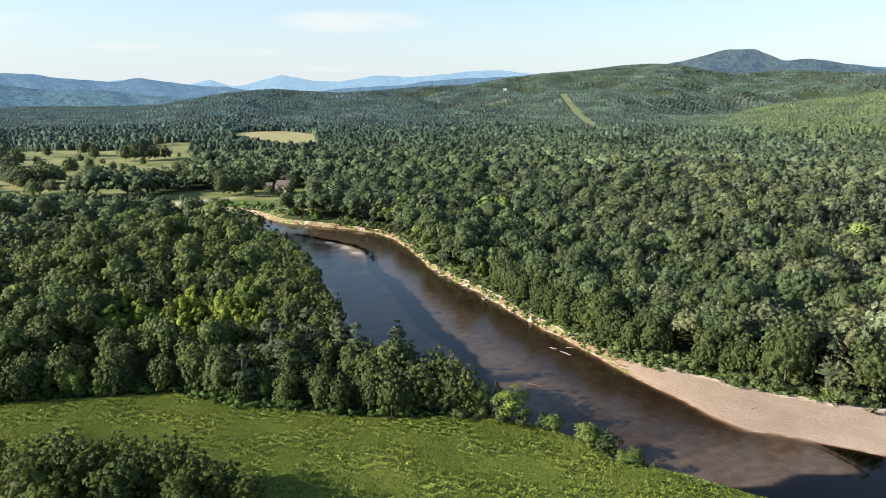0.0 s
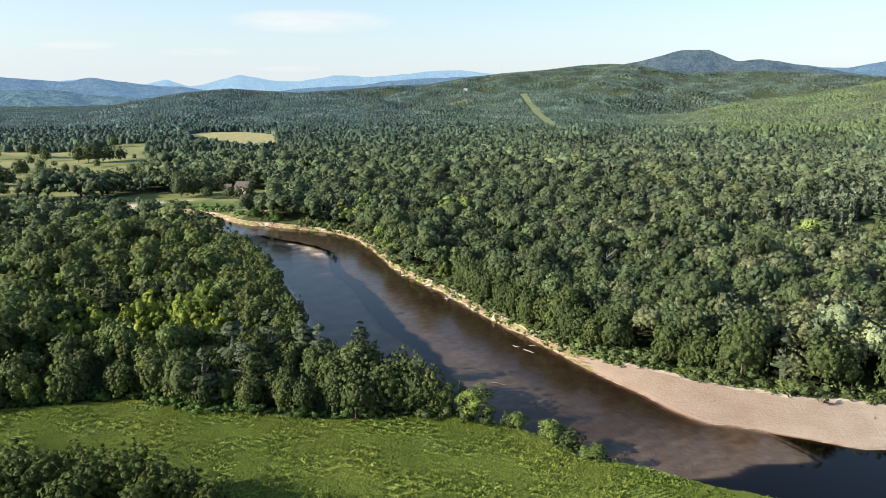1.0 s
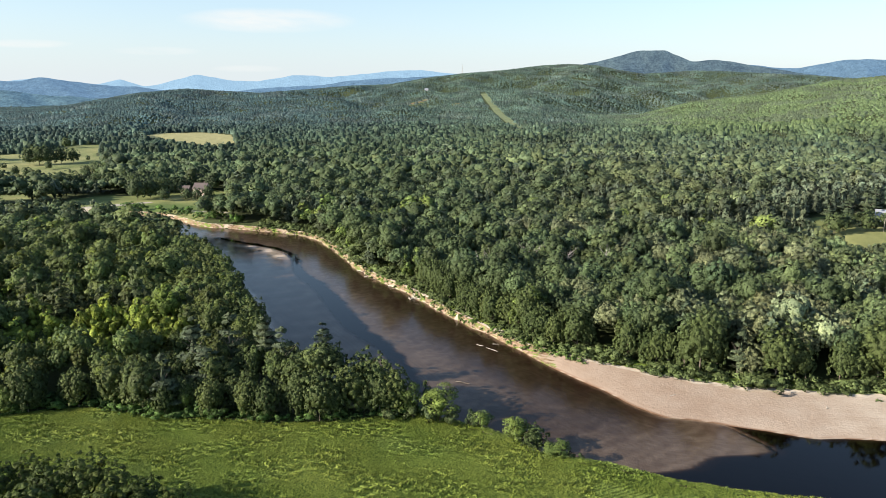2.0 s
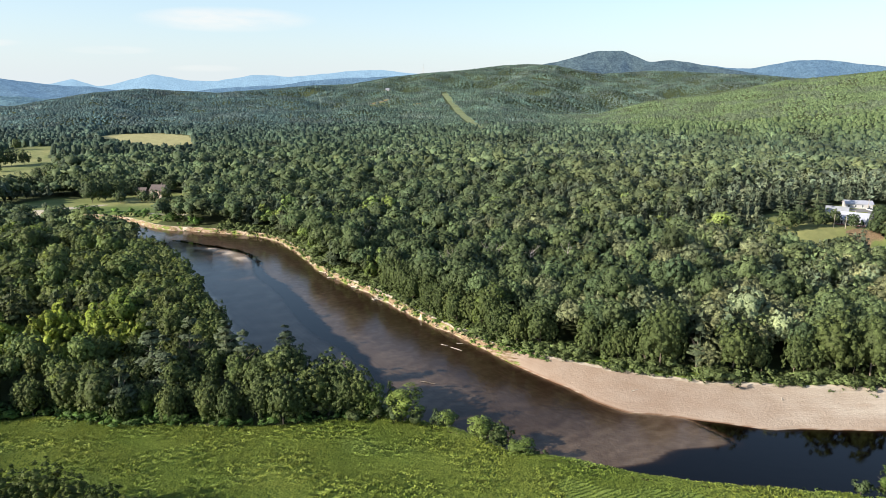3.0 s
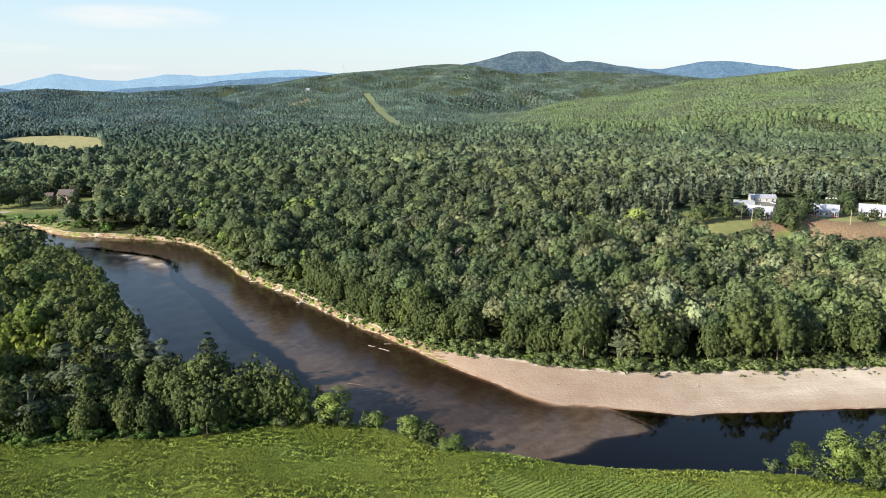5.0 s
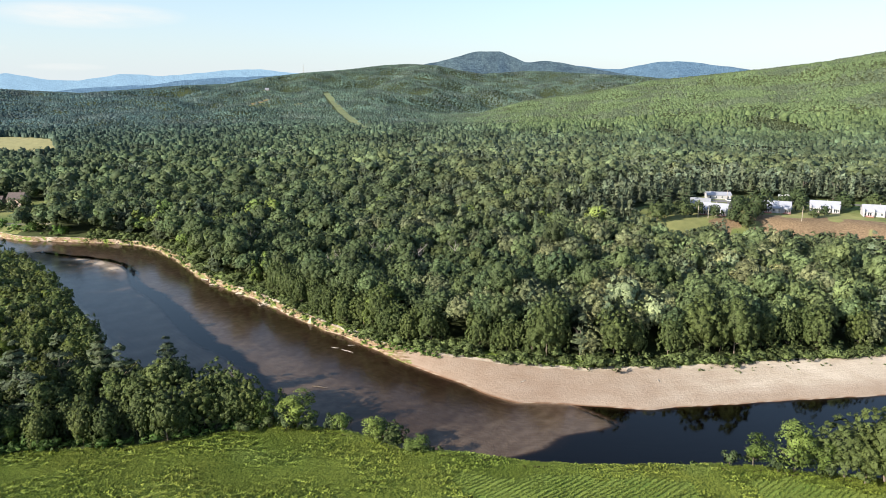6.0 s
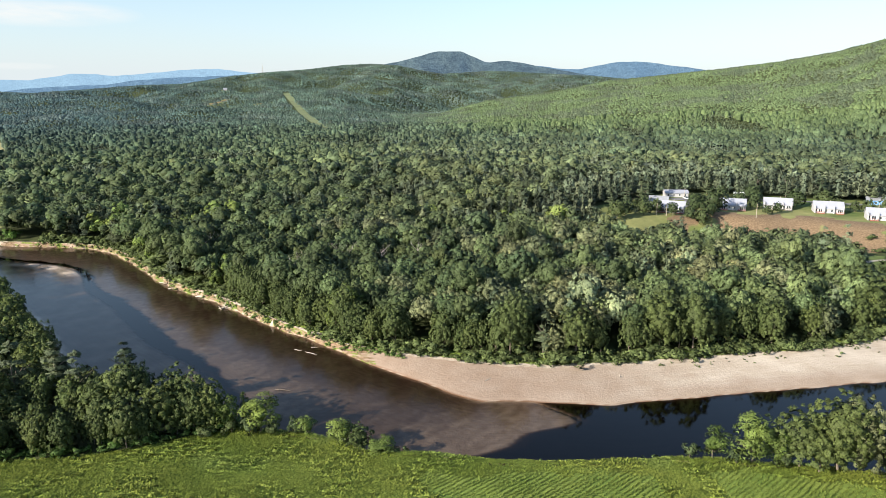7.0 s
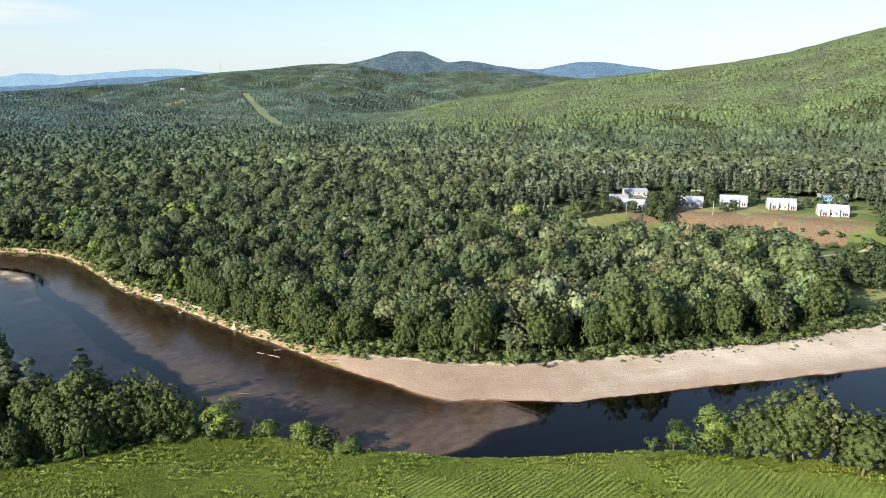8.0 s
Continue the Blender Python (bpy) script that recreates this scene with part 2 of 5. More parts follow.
def mountain_material(name, colour, haze_glow, rough=1.0):
    """Wooded mountains that stand for ones far off: the haze is put in as blue emission."""
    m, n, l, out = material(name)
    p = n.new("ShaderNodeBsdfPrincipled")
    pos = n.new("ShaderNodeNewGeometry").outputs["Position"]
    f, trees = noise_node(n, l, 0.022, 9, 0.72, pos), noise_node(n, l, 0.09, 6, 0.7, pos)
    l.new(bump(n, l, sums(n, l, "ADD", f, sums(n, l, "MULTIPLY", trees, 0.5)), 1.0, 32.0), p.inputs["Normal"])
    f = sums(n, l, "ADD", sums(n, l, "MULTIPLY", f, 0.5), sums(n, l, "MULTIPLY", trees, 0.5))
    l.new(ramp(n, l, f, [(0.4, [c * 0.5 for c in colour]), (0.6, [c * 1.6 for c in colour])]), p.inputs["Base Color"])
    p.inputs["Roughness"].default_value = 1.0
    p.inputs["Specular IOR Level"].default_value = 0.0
    l.new(ramp(n, l, f, [(0.38, [c * (1 - 0.36 * rough) for c in haze_glow]), (0.62, [c * (1 + 0.3 * rough) for c in haze_glow])]), p.inputs["Emission Color"])
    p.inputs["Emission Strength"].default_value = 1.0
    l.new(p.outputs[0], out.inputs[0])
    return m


GROUND, WATER = ground_material(), water_material()


# ---- the lie of the land ----
WATER_Z = -2.5


def curve(points, step=2.5):
    """A smooth line through a few bends."""
    p = np.array([points[0], *points, points[-1]], float)
    out = []
    for i in range(1, len(p) - 2):
        k = max(2, int(np.linalg.norm(p[i + 1] - p[i]) / step))
        t = np.linspace(0, 1, k, endpoint=False)[:, None]
        out.append(0.5 * (2 * p[i] + (p[i + 1] - p[i - 1]) * t + (2 * p[i - 1] - 5 * p[i] + 4 * p[i + 1] - p[i + 2]) * t ** 2
                          + (3 * p[i] - p[i - 1] - 3 * p[i + 1] + p[i + 2]) * t ** 3))
    return np.vstack([*out, p[-1:]])


def dist(x, y, line):
    best = np.full(x.shape, 1e9)
    for (ax, ay), (bx, by) in zip(line[:-1], line[1:]):
        dx, dy = bx - ax, by - ay
        t = np.clip(((x - ax) * dx + (y - ay) * dy) / (dx * dx + dy * dy + 1e-9), 0, 1)
        np.minimum(best, (x - ax - t * dx) ** 2 + (y - ay - t * dy) ** 2, out=best)
    return np.sqrt(best)


def inside(x, y, poly):
    odd = np.zeros(x.shape, bool)
    for (ax, ay), (bx, by) in zip(poly, np.roll(poly, -1, 0)):
        if ay != by:
            odd ^= ((ay > y) != (by > y)) & (x < (bx - ax) * (y - ay) / (by - ay) + ax)
    return odd


def smooth(a, b, v):
    t = np.clip((v - a) / (b - a), 0, 1)
    return t * t * (3 - 2 * t)


def waves(x, y, size, seed, octaves=4):
    """Soft rolling noise between about -1 and 1."""
    g = np.random.RandomState(seed)
    s = np.zeros(x.shape)
    amp, k = 1.0, 2 * math.pi / size
    for _ in range(octaves):
        for _ in range(3):
            a, ph = g.uniform(0, 2 * math.pi, 2)
            s += amp / 2.5 * np.sin(k * (x * math.cos(a) + y * math.sin(a)) + ph + 1.3 * np.sin(k * 0.7 * (y * math.cos(a) - x * math.sin(a)) + 2 * ph))
        amp, k = amp * 0.5, k * 2.03
    return s


NEAR_BANK = curve([(-420, 470), (-300, 452), (-200, 436), (-130, 408), (-95, 374), (-77, 336), (-65, 314), (-53, 284), (-41, 256), (-32, 224), (-23, 202),
                   (-13, 184), (-3, 170), (6, 160), (15, 154), (21, 150), (30, 143), (38, 133), (48, 129.5), (57, 123), (65, 119), (75, 115), (87, 111.5), (99, 107),
                   (113, 99), (126, 91), (142, 78), (170, 66), (230, 52), (330, 36), (480, 10)])
FAR_BANK = curve([(-420, 500), (-300, 482), (-200, 466), (-140, 447), (-117, 433), (-93, 406), (-72, 396), (-51, 385), (-31, 370), (-17, 340), (-6, 303), (4, 281),
                  (14, 263), (23, 242), (32, 223), (39, 210), (45, 197), (52, 182), (60, 168), (68, 153), (75, 149), (82, 146.5), (98, 138), (115, 134.5),
                  (144, 129), (168, 124.5), (193, 120), (255, 108), (350, 90), (500, 62)])
_t = np.gradient(FAR_BANK, axis=0)
_t = _t / np.linalg.norm(_t, axis=1, keepdims=True)
_cliff = (FAR_BANK + np.stack([-_t[:, 1], _t[:, 0]], 1) * 1.1)[(FAR_BANK[:, 0] < 44) & (FAR_BANK[:, 0] > -330)]
SAND_TOP = np.vstack([_cliff, curve([(48.5, 197), (56.5, 188), (66, 177), (80, 168), (93, 161), (108, 156), (126, 152), (143, 148.5), (161, 145), (180, 142),
                                     (202, 142), (224, 141), (290, 128), (380, 112), (500, 88)])])


def ragged(line, size, amount, seed, lo=-1e9, hi=1e9):
    """The same line with small bays and points."""
    t = np.gradient(line, axis=0)
    t = t / np.linalg.norm(t, axis=1, keepdims=True)
    w = waves(line[:, 0], line[:, 1], size, seed, 3) * amount * ((line[:, 0] > lo) & (line[:, 0] < hi))
    return line + np.stack([-t[:, 1], t[:, 0]], 1) * w[:, None]


NEAR_BANK = ragged(NEAR_BANK, 9.0, 0.55, 81)
FAR_BANK = ragged(ragged(FAR_BANK, 10.0, 0.7, 82, hi=48), 16.0, 0.45, 84, lo=48)
SAND_TOP = ragged(ragged(SAND_TOP, 8.0, 0.5, 83, hi=60), 14.0, 1.0, 85, lo=60)
RIVER = np.vstack([NEAR_BANK, FAR_BANK[::-1]])
SAND = np.vstack([FAR_BANK, SAND_TOP[::-1]])
BAR_EDGE = curve([(-78, 372), (-60, 357), (-44, 343), (-35, 324), (-31, 297), (-21, 271), (-13, 241), (-5, 218), (2, 206), (8, 188), (14, 168)])
SHELF = curve([(82, 147), (85, 141), (87.5, 134), (83, 132), (73, 132), (66, 128), (57, 127), (48, 127)])
SHELF_POLY = np.vstack([SHELF, [(30, 120), (-40, 180), (-110, 380), (-60, 420), (60, 250)]])
FIELD_EDGE = curve([(-220, 152), (-160, 156), (-107, 159), (-95, 161), (-82, 163), (-68, 165), (-52, 159), (-38, 156), (-24, 153), (-12, 152), (0, 153), (12, 154)])
FIELD_POLY = np.vstack([FIELD_EDGE, NEAR_BANK[(NEAR_BANK[:, 0] > 13) & (NEAR_BANK[:, 0] < 300)], [(330, -140), (-220, -140)]])
TERRACE = curve([(80, 420), (150, 340), (200, 312), (218, 300), (242, 303), (276, 298), (287, 284), (310, 274), (323, 246), (340, 226), (380, 200), (450, 180), (600, 150)])

# open ground among the woods
FAIRWAYS = [np.array(p, float) for p in (
    [(-200, 448), (-200, 492), (-184, 512), (-160, 512), (-142, 530), (-104, 530), (-92, 494), (-84, 470), (-84, 424), (-100, 412), (-125, 420), (-160, 440)],
    [(-520, 640), (-400, 590), (-330, 490), (-265, 480), (-205, 520), (-200, 600), (-238, 680), (-284, 800), (-312, 895), (-345, 900), (-362, 800), (-440, 790), (-520, 780)],
    [(-306, 1030), (-298, 1072), (-242, 1092), (-184, 1040), (-160, 917), (-152, 852), (-176, 838), (-222, 880), (-279, 965)],
    [(-270, 740), (-182, 740), (-120, 752), (-120, 780), (-188, 788), (-278, 792)],
)]
CLEARING = np.array([(203, 143.5), (211, 157), (230, 175), (238, 186), (252, 198), (268, 214), (292, 222), (345, 212), (420, 170), (420, 105), (300, 126), (232, 140)], float)
HOMES = np.array([(206, 312), (205, 330), (246, 350), (286, 368), (318, 362), (345, 340), (392, 300), (404, 276), (440, 190), (420, 165), (330, 200), (318, 242), (304, 268), (284, 280), (272, 292), (240, 297)], float)
CUT = curve([(240, 1070), (247, 1209), (264, 1411), (267, 1502), (276, 1640), (294, 1800)], 40)

# hills: bearing, apparent height of the crest, its distance, the foot's distance
HILLS = [
    (([10, 18, 21, 25, 30, 34, 38, 42, 46, 49.5, 53.5, 57, 65, 80, 110], [-4.2, -2.85, -2.05, -1.0, -0.36, 0.47, 0.88, 1.30, 1.80, 2.41, 3.5, 4.35, 5.3, 4.8, 2]),
     ([10, 21, 30, 42, 56, 80], [1500, 1700, 1900, 2000, 1900, 1900]), ([10, 80], [860, 860]), 9.0),
    (([-60, -35, -24, -22.5, -19.4, -16.5, -13.2, -10.7, -8, -3.7, -1, 2, 5, 7.75, 11.2, 13.7, 15.8, 17.9, 19.5, 21.5, 25, 27, 30.5, 33.5, 37, 45, 60],
      [-2.3, -2.0, -1.9, -1.55, -0.95, -0.45, -0.17, -0.34, -0.48, -0.15, 0.06, 0.19, 0.69, 1.02, 1.30, 1.62, 1.72, 1.62, 1.28, 0.98, 1.2, 1.15, 0.95, 0.8, 0.45, 0.2, 0.0]), ([-60, -30, -22, -13, 0, 60], [1800, 1800, 1900, 2300, 2800, 2900]), ([-60, 12, 20, 60], [1000, 1000, 1550, 1700]), 21.0),
]


# bare patches on the far ridge: place and half widths
PATCHES = [(128, 1715, 30, 6), (213, 1600, 26, 10), (167, 1955, 30, 26), (95, 1108, 24, 20)]


def bare(x, y):
    b = np.zeros(x.shape, bool)
    for px, py, rx, ry in PATCHES:
        b |= ((x - px) / rx) ** 2 + ((y - py) / ry) ** 2 < 1
    return b


def land(x, y):
    """Height of the dry land, without the river."""
    r, az = np.hypot(x, y), np.degrees(np.arctan2(x, y))
    z = 0.35 * waves(x, y, 60, 3) * smooth(60, 260, r) + 0.12 * waves(x, y, 14, 5, 2)
    z = z + 9 * smooth(500, 1300, r)
    by_cut = np.ones(x.shape)
    c = (r > 900) & (r < 2300) & (az > 4) & (az < 18)
    by_cut[c] = 0.15 + 0.85 * smooth(40, 200, dist(x[c], y[c], CUT))
    for (ka, ke), (ra, rr), (fa, fr), rugged in HILLS:
        el, foot = np.interp(az, ka, ke), np.interp(az, fa, fr)
        rc = np.interp(az, ra, rr)
        top = EYE + rc * np.tan(np.radians(el)) + waves(x, y, 420, 7, 3) * 3 * rc / 2000
        t = np.clip((r - foot) / (rc - foot), 0, 3)
        up = np.where(t < 1, 0.35 * t + 0.65 * t * t * (3 - 2 * t), 1 - 0.5 * smooth(1, 1.8, t))
        lump = waves(x, y, 520, 11, 3) * rugged * by_cut * smooth(0.05, 0.35, t) * (1 - smooth(0.75, 0.98, t)) * np.clip(top / 90, 0, 1)
        z = np.maximum(z, np.minimum(top * up + lump, EYE + r * np.tan(np.radians(el)) - 6.5))
    return z


def terrain(x, y):
    """Height of the ground and what covers it."""
    r = np.hypot(x, y)
    z = land(x, y)
    k = {n: np.zeros(x.shape) for n in ("meadow", "turf", "hay", "soil", "sand", "wet", "shore")}
    m = r < 900
    X, Y, Z = x[m], y[m], z[m]
    # terrace of the houses
    dt = dist(X, Y, TERRACE)
    above = inside(X, Y, np.vstack([TERRACE, [(700, 900), (80, 900)]]))
    sd = np.where(above, dt, -dt)
    lift = smooth(-np.interp(X, [250, 330], [15, 34]), 1, sd) * smooth(60, 240, X) * smooth(190, 80, sd)
    Z = Z * (1 - 0.8 * lift) + 8.0 * lift
    soil = np.where((sd > -np.interp(X, [250, 290, 310], [19, 30, 40])) & (sd < np.interp(X, [262, 280], [-1, 7])) & (Y > 226 + 4 * waves(X, Y, 18, 22)) & (X > 246) & (X < 350), 1.0, 0.0) * smooth(0.15, 0.5, 0.75 + 0.5 * waves(X, Y, 30, 21))
    # river
    dn, df, ds = dist(X, Y, NEAR_BANK), dist(X, Y, FAR_BANK), dist(X, Y, SAND_TOP)
    wet, beach = inside(X, Y, RIVER), inside(X, Y, SAND)
    v = dn / (dn + df + 1e-6)
    db = dist(X, Y, BAR_EDGE) * np.where(inside(X, Y, np.vstack([BAR_EDGE, [(-120, 150), (-200, 300), (-200, 420)]])), 1, -1)
    shelf = inside(X, Y, SHELF_POLY)
    dsh = dist(X, Y, SHELF) * np.where(shelf, 1, -1)
    depth = 0.5 + 0.02 * waves(X, Y, 26, 31, 3) + 0.16 * smooth(0.5, 0.85, v) * smooth(140, 165, Y)
    # the bar ends in a steep face over a narrow pool
    pool = np.interp(Y, [185, 205, 235, 285, 320, 340], [2.0, 3.5, 6.0, 4.5, 2.2, 2.0]) + 0.8 * waves(X, Y, 9, 34, 2)
    trough = smooth(0.3, -0.5, db) * smooth(-pool - 1.0, -pool + 0.4, db)
    depth = np.where(Y > 160, np.where(db > 0.3, 0.42 + 0.07 * waves(X, Y, 12, 33, 3), depth - 0.11 * smooth(-26, -12, db) + 1.5 * trough), depth)
    # sand waves across the current
    flow = 0.5 * X - 0.86 * Y + 1.5 * waves(X, Y, 13, 35, 3)
    depth = depth + 0.075 * np.sin(flow * 2 * math.pi / 2.7) * smooth(0.06, 0.25, v) * (db < -8) + 0.05 * waves(X, Y, 5, 36, 2) * (db < -8)
    dune = smooth(6.5, 1.0, np.abs(db - 3.5)) * smooth(318, 326, Y) * smooth(362, 350, Y)
    depth = depth - 0.43 * dune
    depth = depth * (1 - 0.35 * smooth(26, 3, dsh) * (dsh > 0) * (Y < 170))
    depth = depth + (1.4 - depth) * smooth(0.3, -1.2, dsh) * (Y < 170)
    edge = smooth(0, 3.0, dn) * np.minimum(1, 0.55 * smooth(0, 0.3, df) + 0.45 * smooth(0.2, 2.0, df))
    bed = WATER_Z - 0.03 - depth * np.where(dune > 0.01, smooth(0, 3, dn), edge)
    bank = np.where(beach, WATER_Z + (2.1 * (df / (df + ds + 1e-6)) ** 0.8), Z)
    rise = smooth(0.0, 4.0, ds)
    bank = np.where(~beach & (ds < 4) & (df < 60) & (dn > df), -0.4 + (Z + 0.4) * rise, bank)
    # steep, low bank on the field's side
    nb = ~wet & (dn < 2.2) & (dn < df)
    bank = np.where(nb, WATER_Z + (Z - WATER_Z) * smooth(-0.3, 2.0, dn), bank)
    Z = np.where(wet, bed, bank)
    sand = np.where(wet | beach, 1.0, np.where((dn > df) & (ds < 3), np.clip(1 - ds / np.interp(X, [-30, 5], [0.7, 3]), 0, 1), np.where(nb, 0.55, 0.0)))
    damp = np.where(beach, np.maximum(smooth(np.where(X > 48, 1.1, 0.5), 0.1, df), np.maximum(0.48 * smooth(12, 1.5, df), 0.62 * smooth(160, 75, X)) * (X > 48)), 0) + np.where(wet, np.maximum(smooth(8, 0, df) * 0.5, 0.35 * dune), 0)
    k["sand"][m], k["wet"][m], k["soil"][m], k["shore"][m] = sand, damp, soil * (sd < 8), df
    # the eroded upstream bank is part sand, part grass and earth
    sand = np.where(beach & (X < 52), np.clip(0.36 + 0.5 * waves(X, Y, 2.6, 87, 3), 0, 1), sand)
    k["soil"][m] = np.where(beach & (X < 52), np.clip(0.62 + 0.5 * waves(X, Y, 3.0, 88, 3), 0, 1), k["soil"][m])
    k["sand"][m] = sand
    k["wet"][m] = np.where(beach & (X < 48), np.clip(0.62 + 0.22 * waves(X, Y, 6, 89, 2), 0, 1), k["wet"][m])
    k["meadow"][m] = np.where((inside(X, Y, FIELD_POLY) | (beach & (X < 52)) | ((ds < 6) & (dn > df) & (X > -25))) & ~wet, 1.0, 0.0)
    k["turf"][m] = np.where(inside(X, Y, CLEARING) | (inside(X, Y, HOMES)) | ((sd > -18) & (sd < 3) & (X > 205)), 1.0, 0.0)
    z[m] = Z
    for f in FAIRWAYS:
        k["turf"] = np.maximum(k["turf"], inside(x, y, f))
    k["hay"] = np.maximum(inside(x, y, FAIRWAYS[2]), 0.46 * inside(x, y, FAIRWAYS[1]))
    b = bare(x, y)
    k["soil"][b], k["turf"][b] = 0.62, 1.0
    return z, k


def mesh_from(name, verts, tris, sides, mats, smooth_faces=False, attrs=()):
    """A mesh out of arrays: faces of three or four sides, and values stored on its points."""
    me = bpy.data.meshes.new(name)
    me.vertices.add(len(verts))
    me.vertices.foreach_set("co", np.ascontiguousarray(verts, np.float32).ravel())
    me.loops.add(len(tris) * sides)
    me.loops.foreach_set("vertex_index", np.ascontiguousarray(tris, np.int32).ravel())
    me.polygons.add(len(tris))
    me.polygons.foreach_set("loop_start", np.arange(0, len(tris) * sides, sides, dtype=np.int32))
    me.polygons.foreach_set("use_smooth", np.full(len(tris), smooth_faces))
    for m in mats:
        me.materials.append(m)
    for an, av in attrs:
        if av.ndim == 1:
            me.attributes.new(an, "FLOAT", "POINT").data.foreach_set("value", np.ascontiguousarray(av, np.float32))
        elif an == "leaf_way":
            me.attributes.new(an, "FLOAT_VECTOR", "POINT").data.foreach_set("vector", np.ascontiguousarray(av, np.float32).ravel())
        else:
            c = np.ones((len(av), 4), np.float32)
            c[:, :3] = av
            me.attributes.new(an, "FLOAT_COLOR", "POINT").data.foreach_set("color", c.ravel())
    me.update(calc_edges=True)
    return me


def rings():
    r, out = 12.0, [0.01, 6.0]
    while r < 4950:
        out.append(r)
        r *= 1.03 if r < 82 else 1.012 if r < 430 else 1.016 if r < 3000 else 1.05
    return np.array([*out, 4950])


def along(line, a, b, n):
    """n points at even steps of the line, from nearest a to nearest b."""
    i, j = [int(np.argmin(np.hypot(line[:, 0] - q[0], line[:, 1] - q[1]))) for q in (a, b)]
    p = line[i:j + 1]
    s = np.concatenate([[0], np.cumsum(np.linalg.norm(np.diff(p, axis=0), axis=1))])
    t = np.linspace(0, s[-1], n)
    return np.stack([np.interp(t, s, p[:, 0]), np.interp(t, s, p[:, 1])], 1)


def lattice(rows, cols):
    i, j = np.meshgrid(np.arange(rows - 1), np.arange(cols - 1), indexing="ij")
    i, j = i.ravel(), j.ravel()
    return np.stack([i * cols + j, i * cols + j + 1, (i + 1) * cols + j + 1, (i + 1) * cols + j], 1)


def build_river():
    """Bed, banks and water follow the stream."""
    n = 560
    a, b = along(NEAR_BANK, (-240, 446), (350, 32), n), along(FAR_BANK, (-240, 474), (380, 84), n)
    c = along(SAND_TOP, (-240, 477), (410, 106), n)
    across = b - a
    wide = np.linalg.norm(across, axis=1, keepdims=True)
    near = [a - across / wide * d for d in (3.2, 2.4, 1.8, 1.3, 0.9, 0.5, 0.2)]
    bed = [a + across * t for t in np.concatenate([[0.0, 0.004, 0.01, 0.02, 0.035], np.linspace(0.055, 0.93, 46), [0.945, 0.96, 0.975, 0.985, 0.993, 1.0]])]
    beach = [b + (c - b) * t for t in np.concatenate([[0.03, 0.07, 0.12], np.linspace(0.18, 0.94, 10), [1.0]])]
    out = (c - b) / np.linalg.norm(c - b, axis=1, keepdims=True)
    top = [c + out * d for d in (0.8, 1.8, 3.0, 4.2)]

    def sheet(name, rows, label, category, lift=0.0):
        p = np.vstack(rows)
        z, k = terrain(p[:, 0], p[:, 1])
        me = mesh_from(name, np.column_stack([p, z + lift]), lattice(len(rows), n), 4, [GROUND], True, list(k.items()))
        return tagged(new(name, me), label, category, kind="structure")

    sheet("near_bank", near + bed[:1], "low grassy and sandy river bank beside the field", "river bank", 0.02)
    sheet("river_bed", bed, "sandy rippled bed of the shallow river", "river bed")
    sheet("sandbar", bed[-1:] + beach + top, "pale pink-tan dry sandbar and eroded sandy bank", "sandbar", 0.02)
    p = np.vstack(bed)
    z, _ = terrain(p[:, 0], p[:, 1])
    rim = np.vstack([near[-1] - 0 * a, *bed, beach[0], beach[1]])
    depth = np.concatenate([np.zeros(n), np.clip(WATER_Z - z, 0, 6), np.zeros(2 * n)])
    me = mesh_from("water", np.column_stack([rim, np.full(len(rim), WATER_Z)]), lattice(len(bed) + 3, n), 4, [WATER], True, [("depth", depth)])
    tagged(new("water", me), "clear tea-brown shallow river water with small ripples", "river", kind="structure")


def build_land():
    rr = rings()
    az = np.radians(np.concatenate([np.arange(-40, 64, 0.5), np.arange(64, 320, 3.0)]))
    R, A = np.meshgrid(rr, az, indexing="ij")
    x, y = (R * np.sin(A)).ravel(), (R * np.cos(A)).ravel()
    z, k = terrain(x, y)
    # the river's own bed and banks lie over this sheet
    m = np.hypot(x, y) < 700
    X, Y = x[m], y[m]
    sunk = inside(X, Y, RIVER) | inside(X, Y, SAND) | (dist(X, Y, NEAR_BANK) < 2.6) | (dist(X, Y, SAND_TOP) < 3.4)
    z[np.flatnonzero(m)[sunk]] -= 1.2
    nr, na = R.shape
    i, j = np.meshgrid(np.arange(nr - 1), np.arange(na), indexing="ij")
    i, j = i.ravel(), j.ravel()
    jn = (j + 1) % na
    quads = np.stack([i * na + j, i * na + jn, (i + 1) * na + jn, (i + 1) * na + j], 1)
    co = np.stack([x, y, z], 1)
    attrs = list(k.items())

    def piece(name, pick, label, category):
        q = quads[pick]
        used, inv = np.unique(q, return_inverse=True)
        me = mesh_from(name, co[used], inv.reshape(q.shape), 4, [GROUND], True, [(n, v[used]) for n, v in attrs])
        return tagged(new(name, me), label, category, kind="structure")

    cx, cy = x[quads].mean(1), y[quads].mean(1)
    near = np.hypot(cx, cy) < 700
    f_field = np.zeros(len(quads), bool)
    f_field[near] = inside(cx[near], cy[near], FIELD_POLY)
    piece("field", f_field, "lush green weedy field beside the river", "field")
    piece("ground", ~f_field, "wooded valley floor and hills of green litter", "ground")


build_river()
build_land()


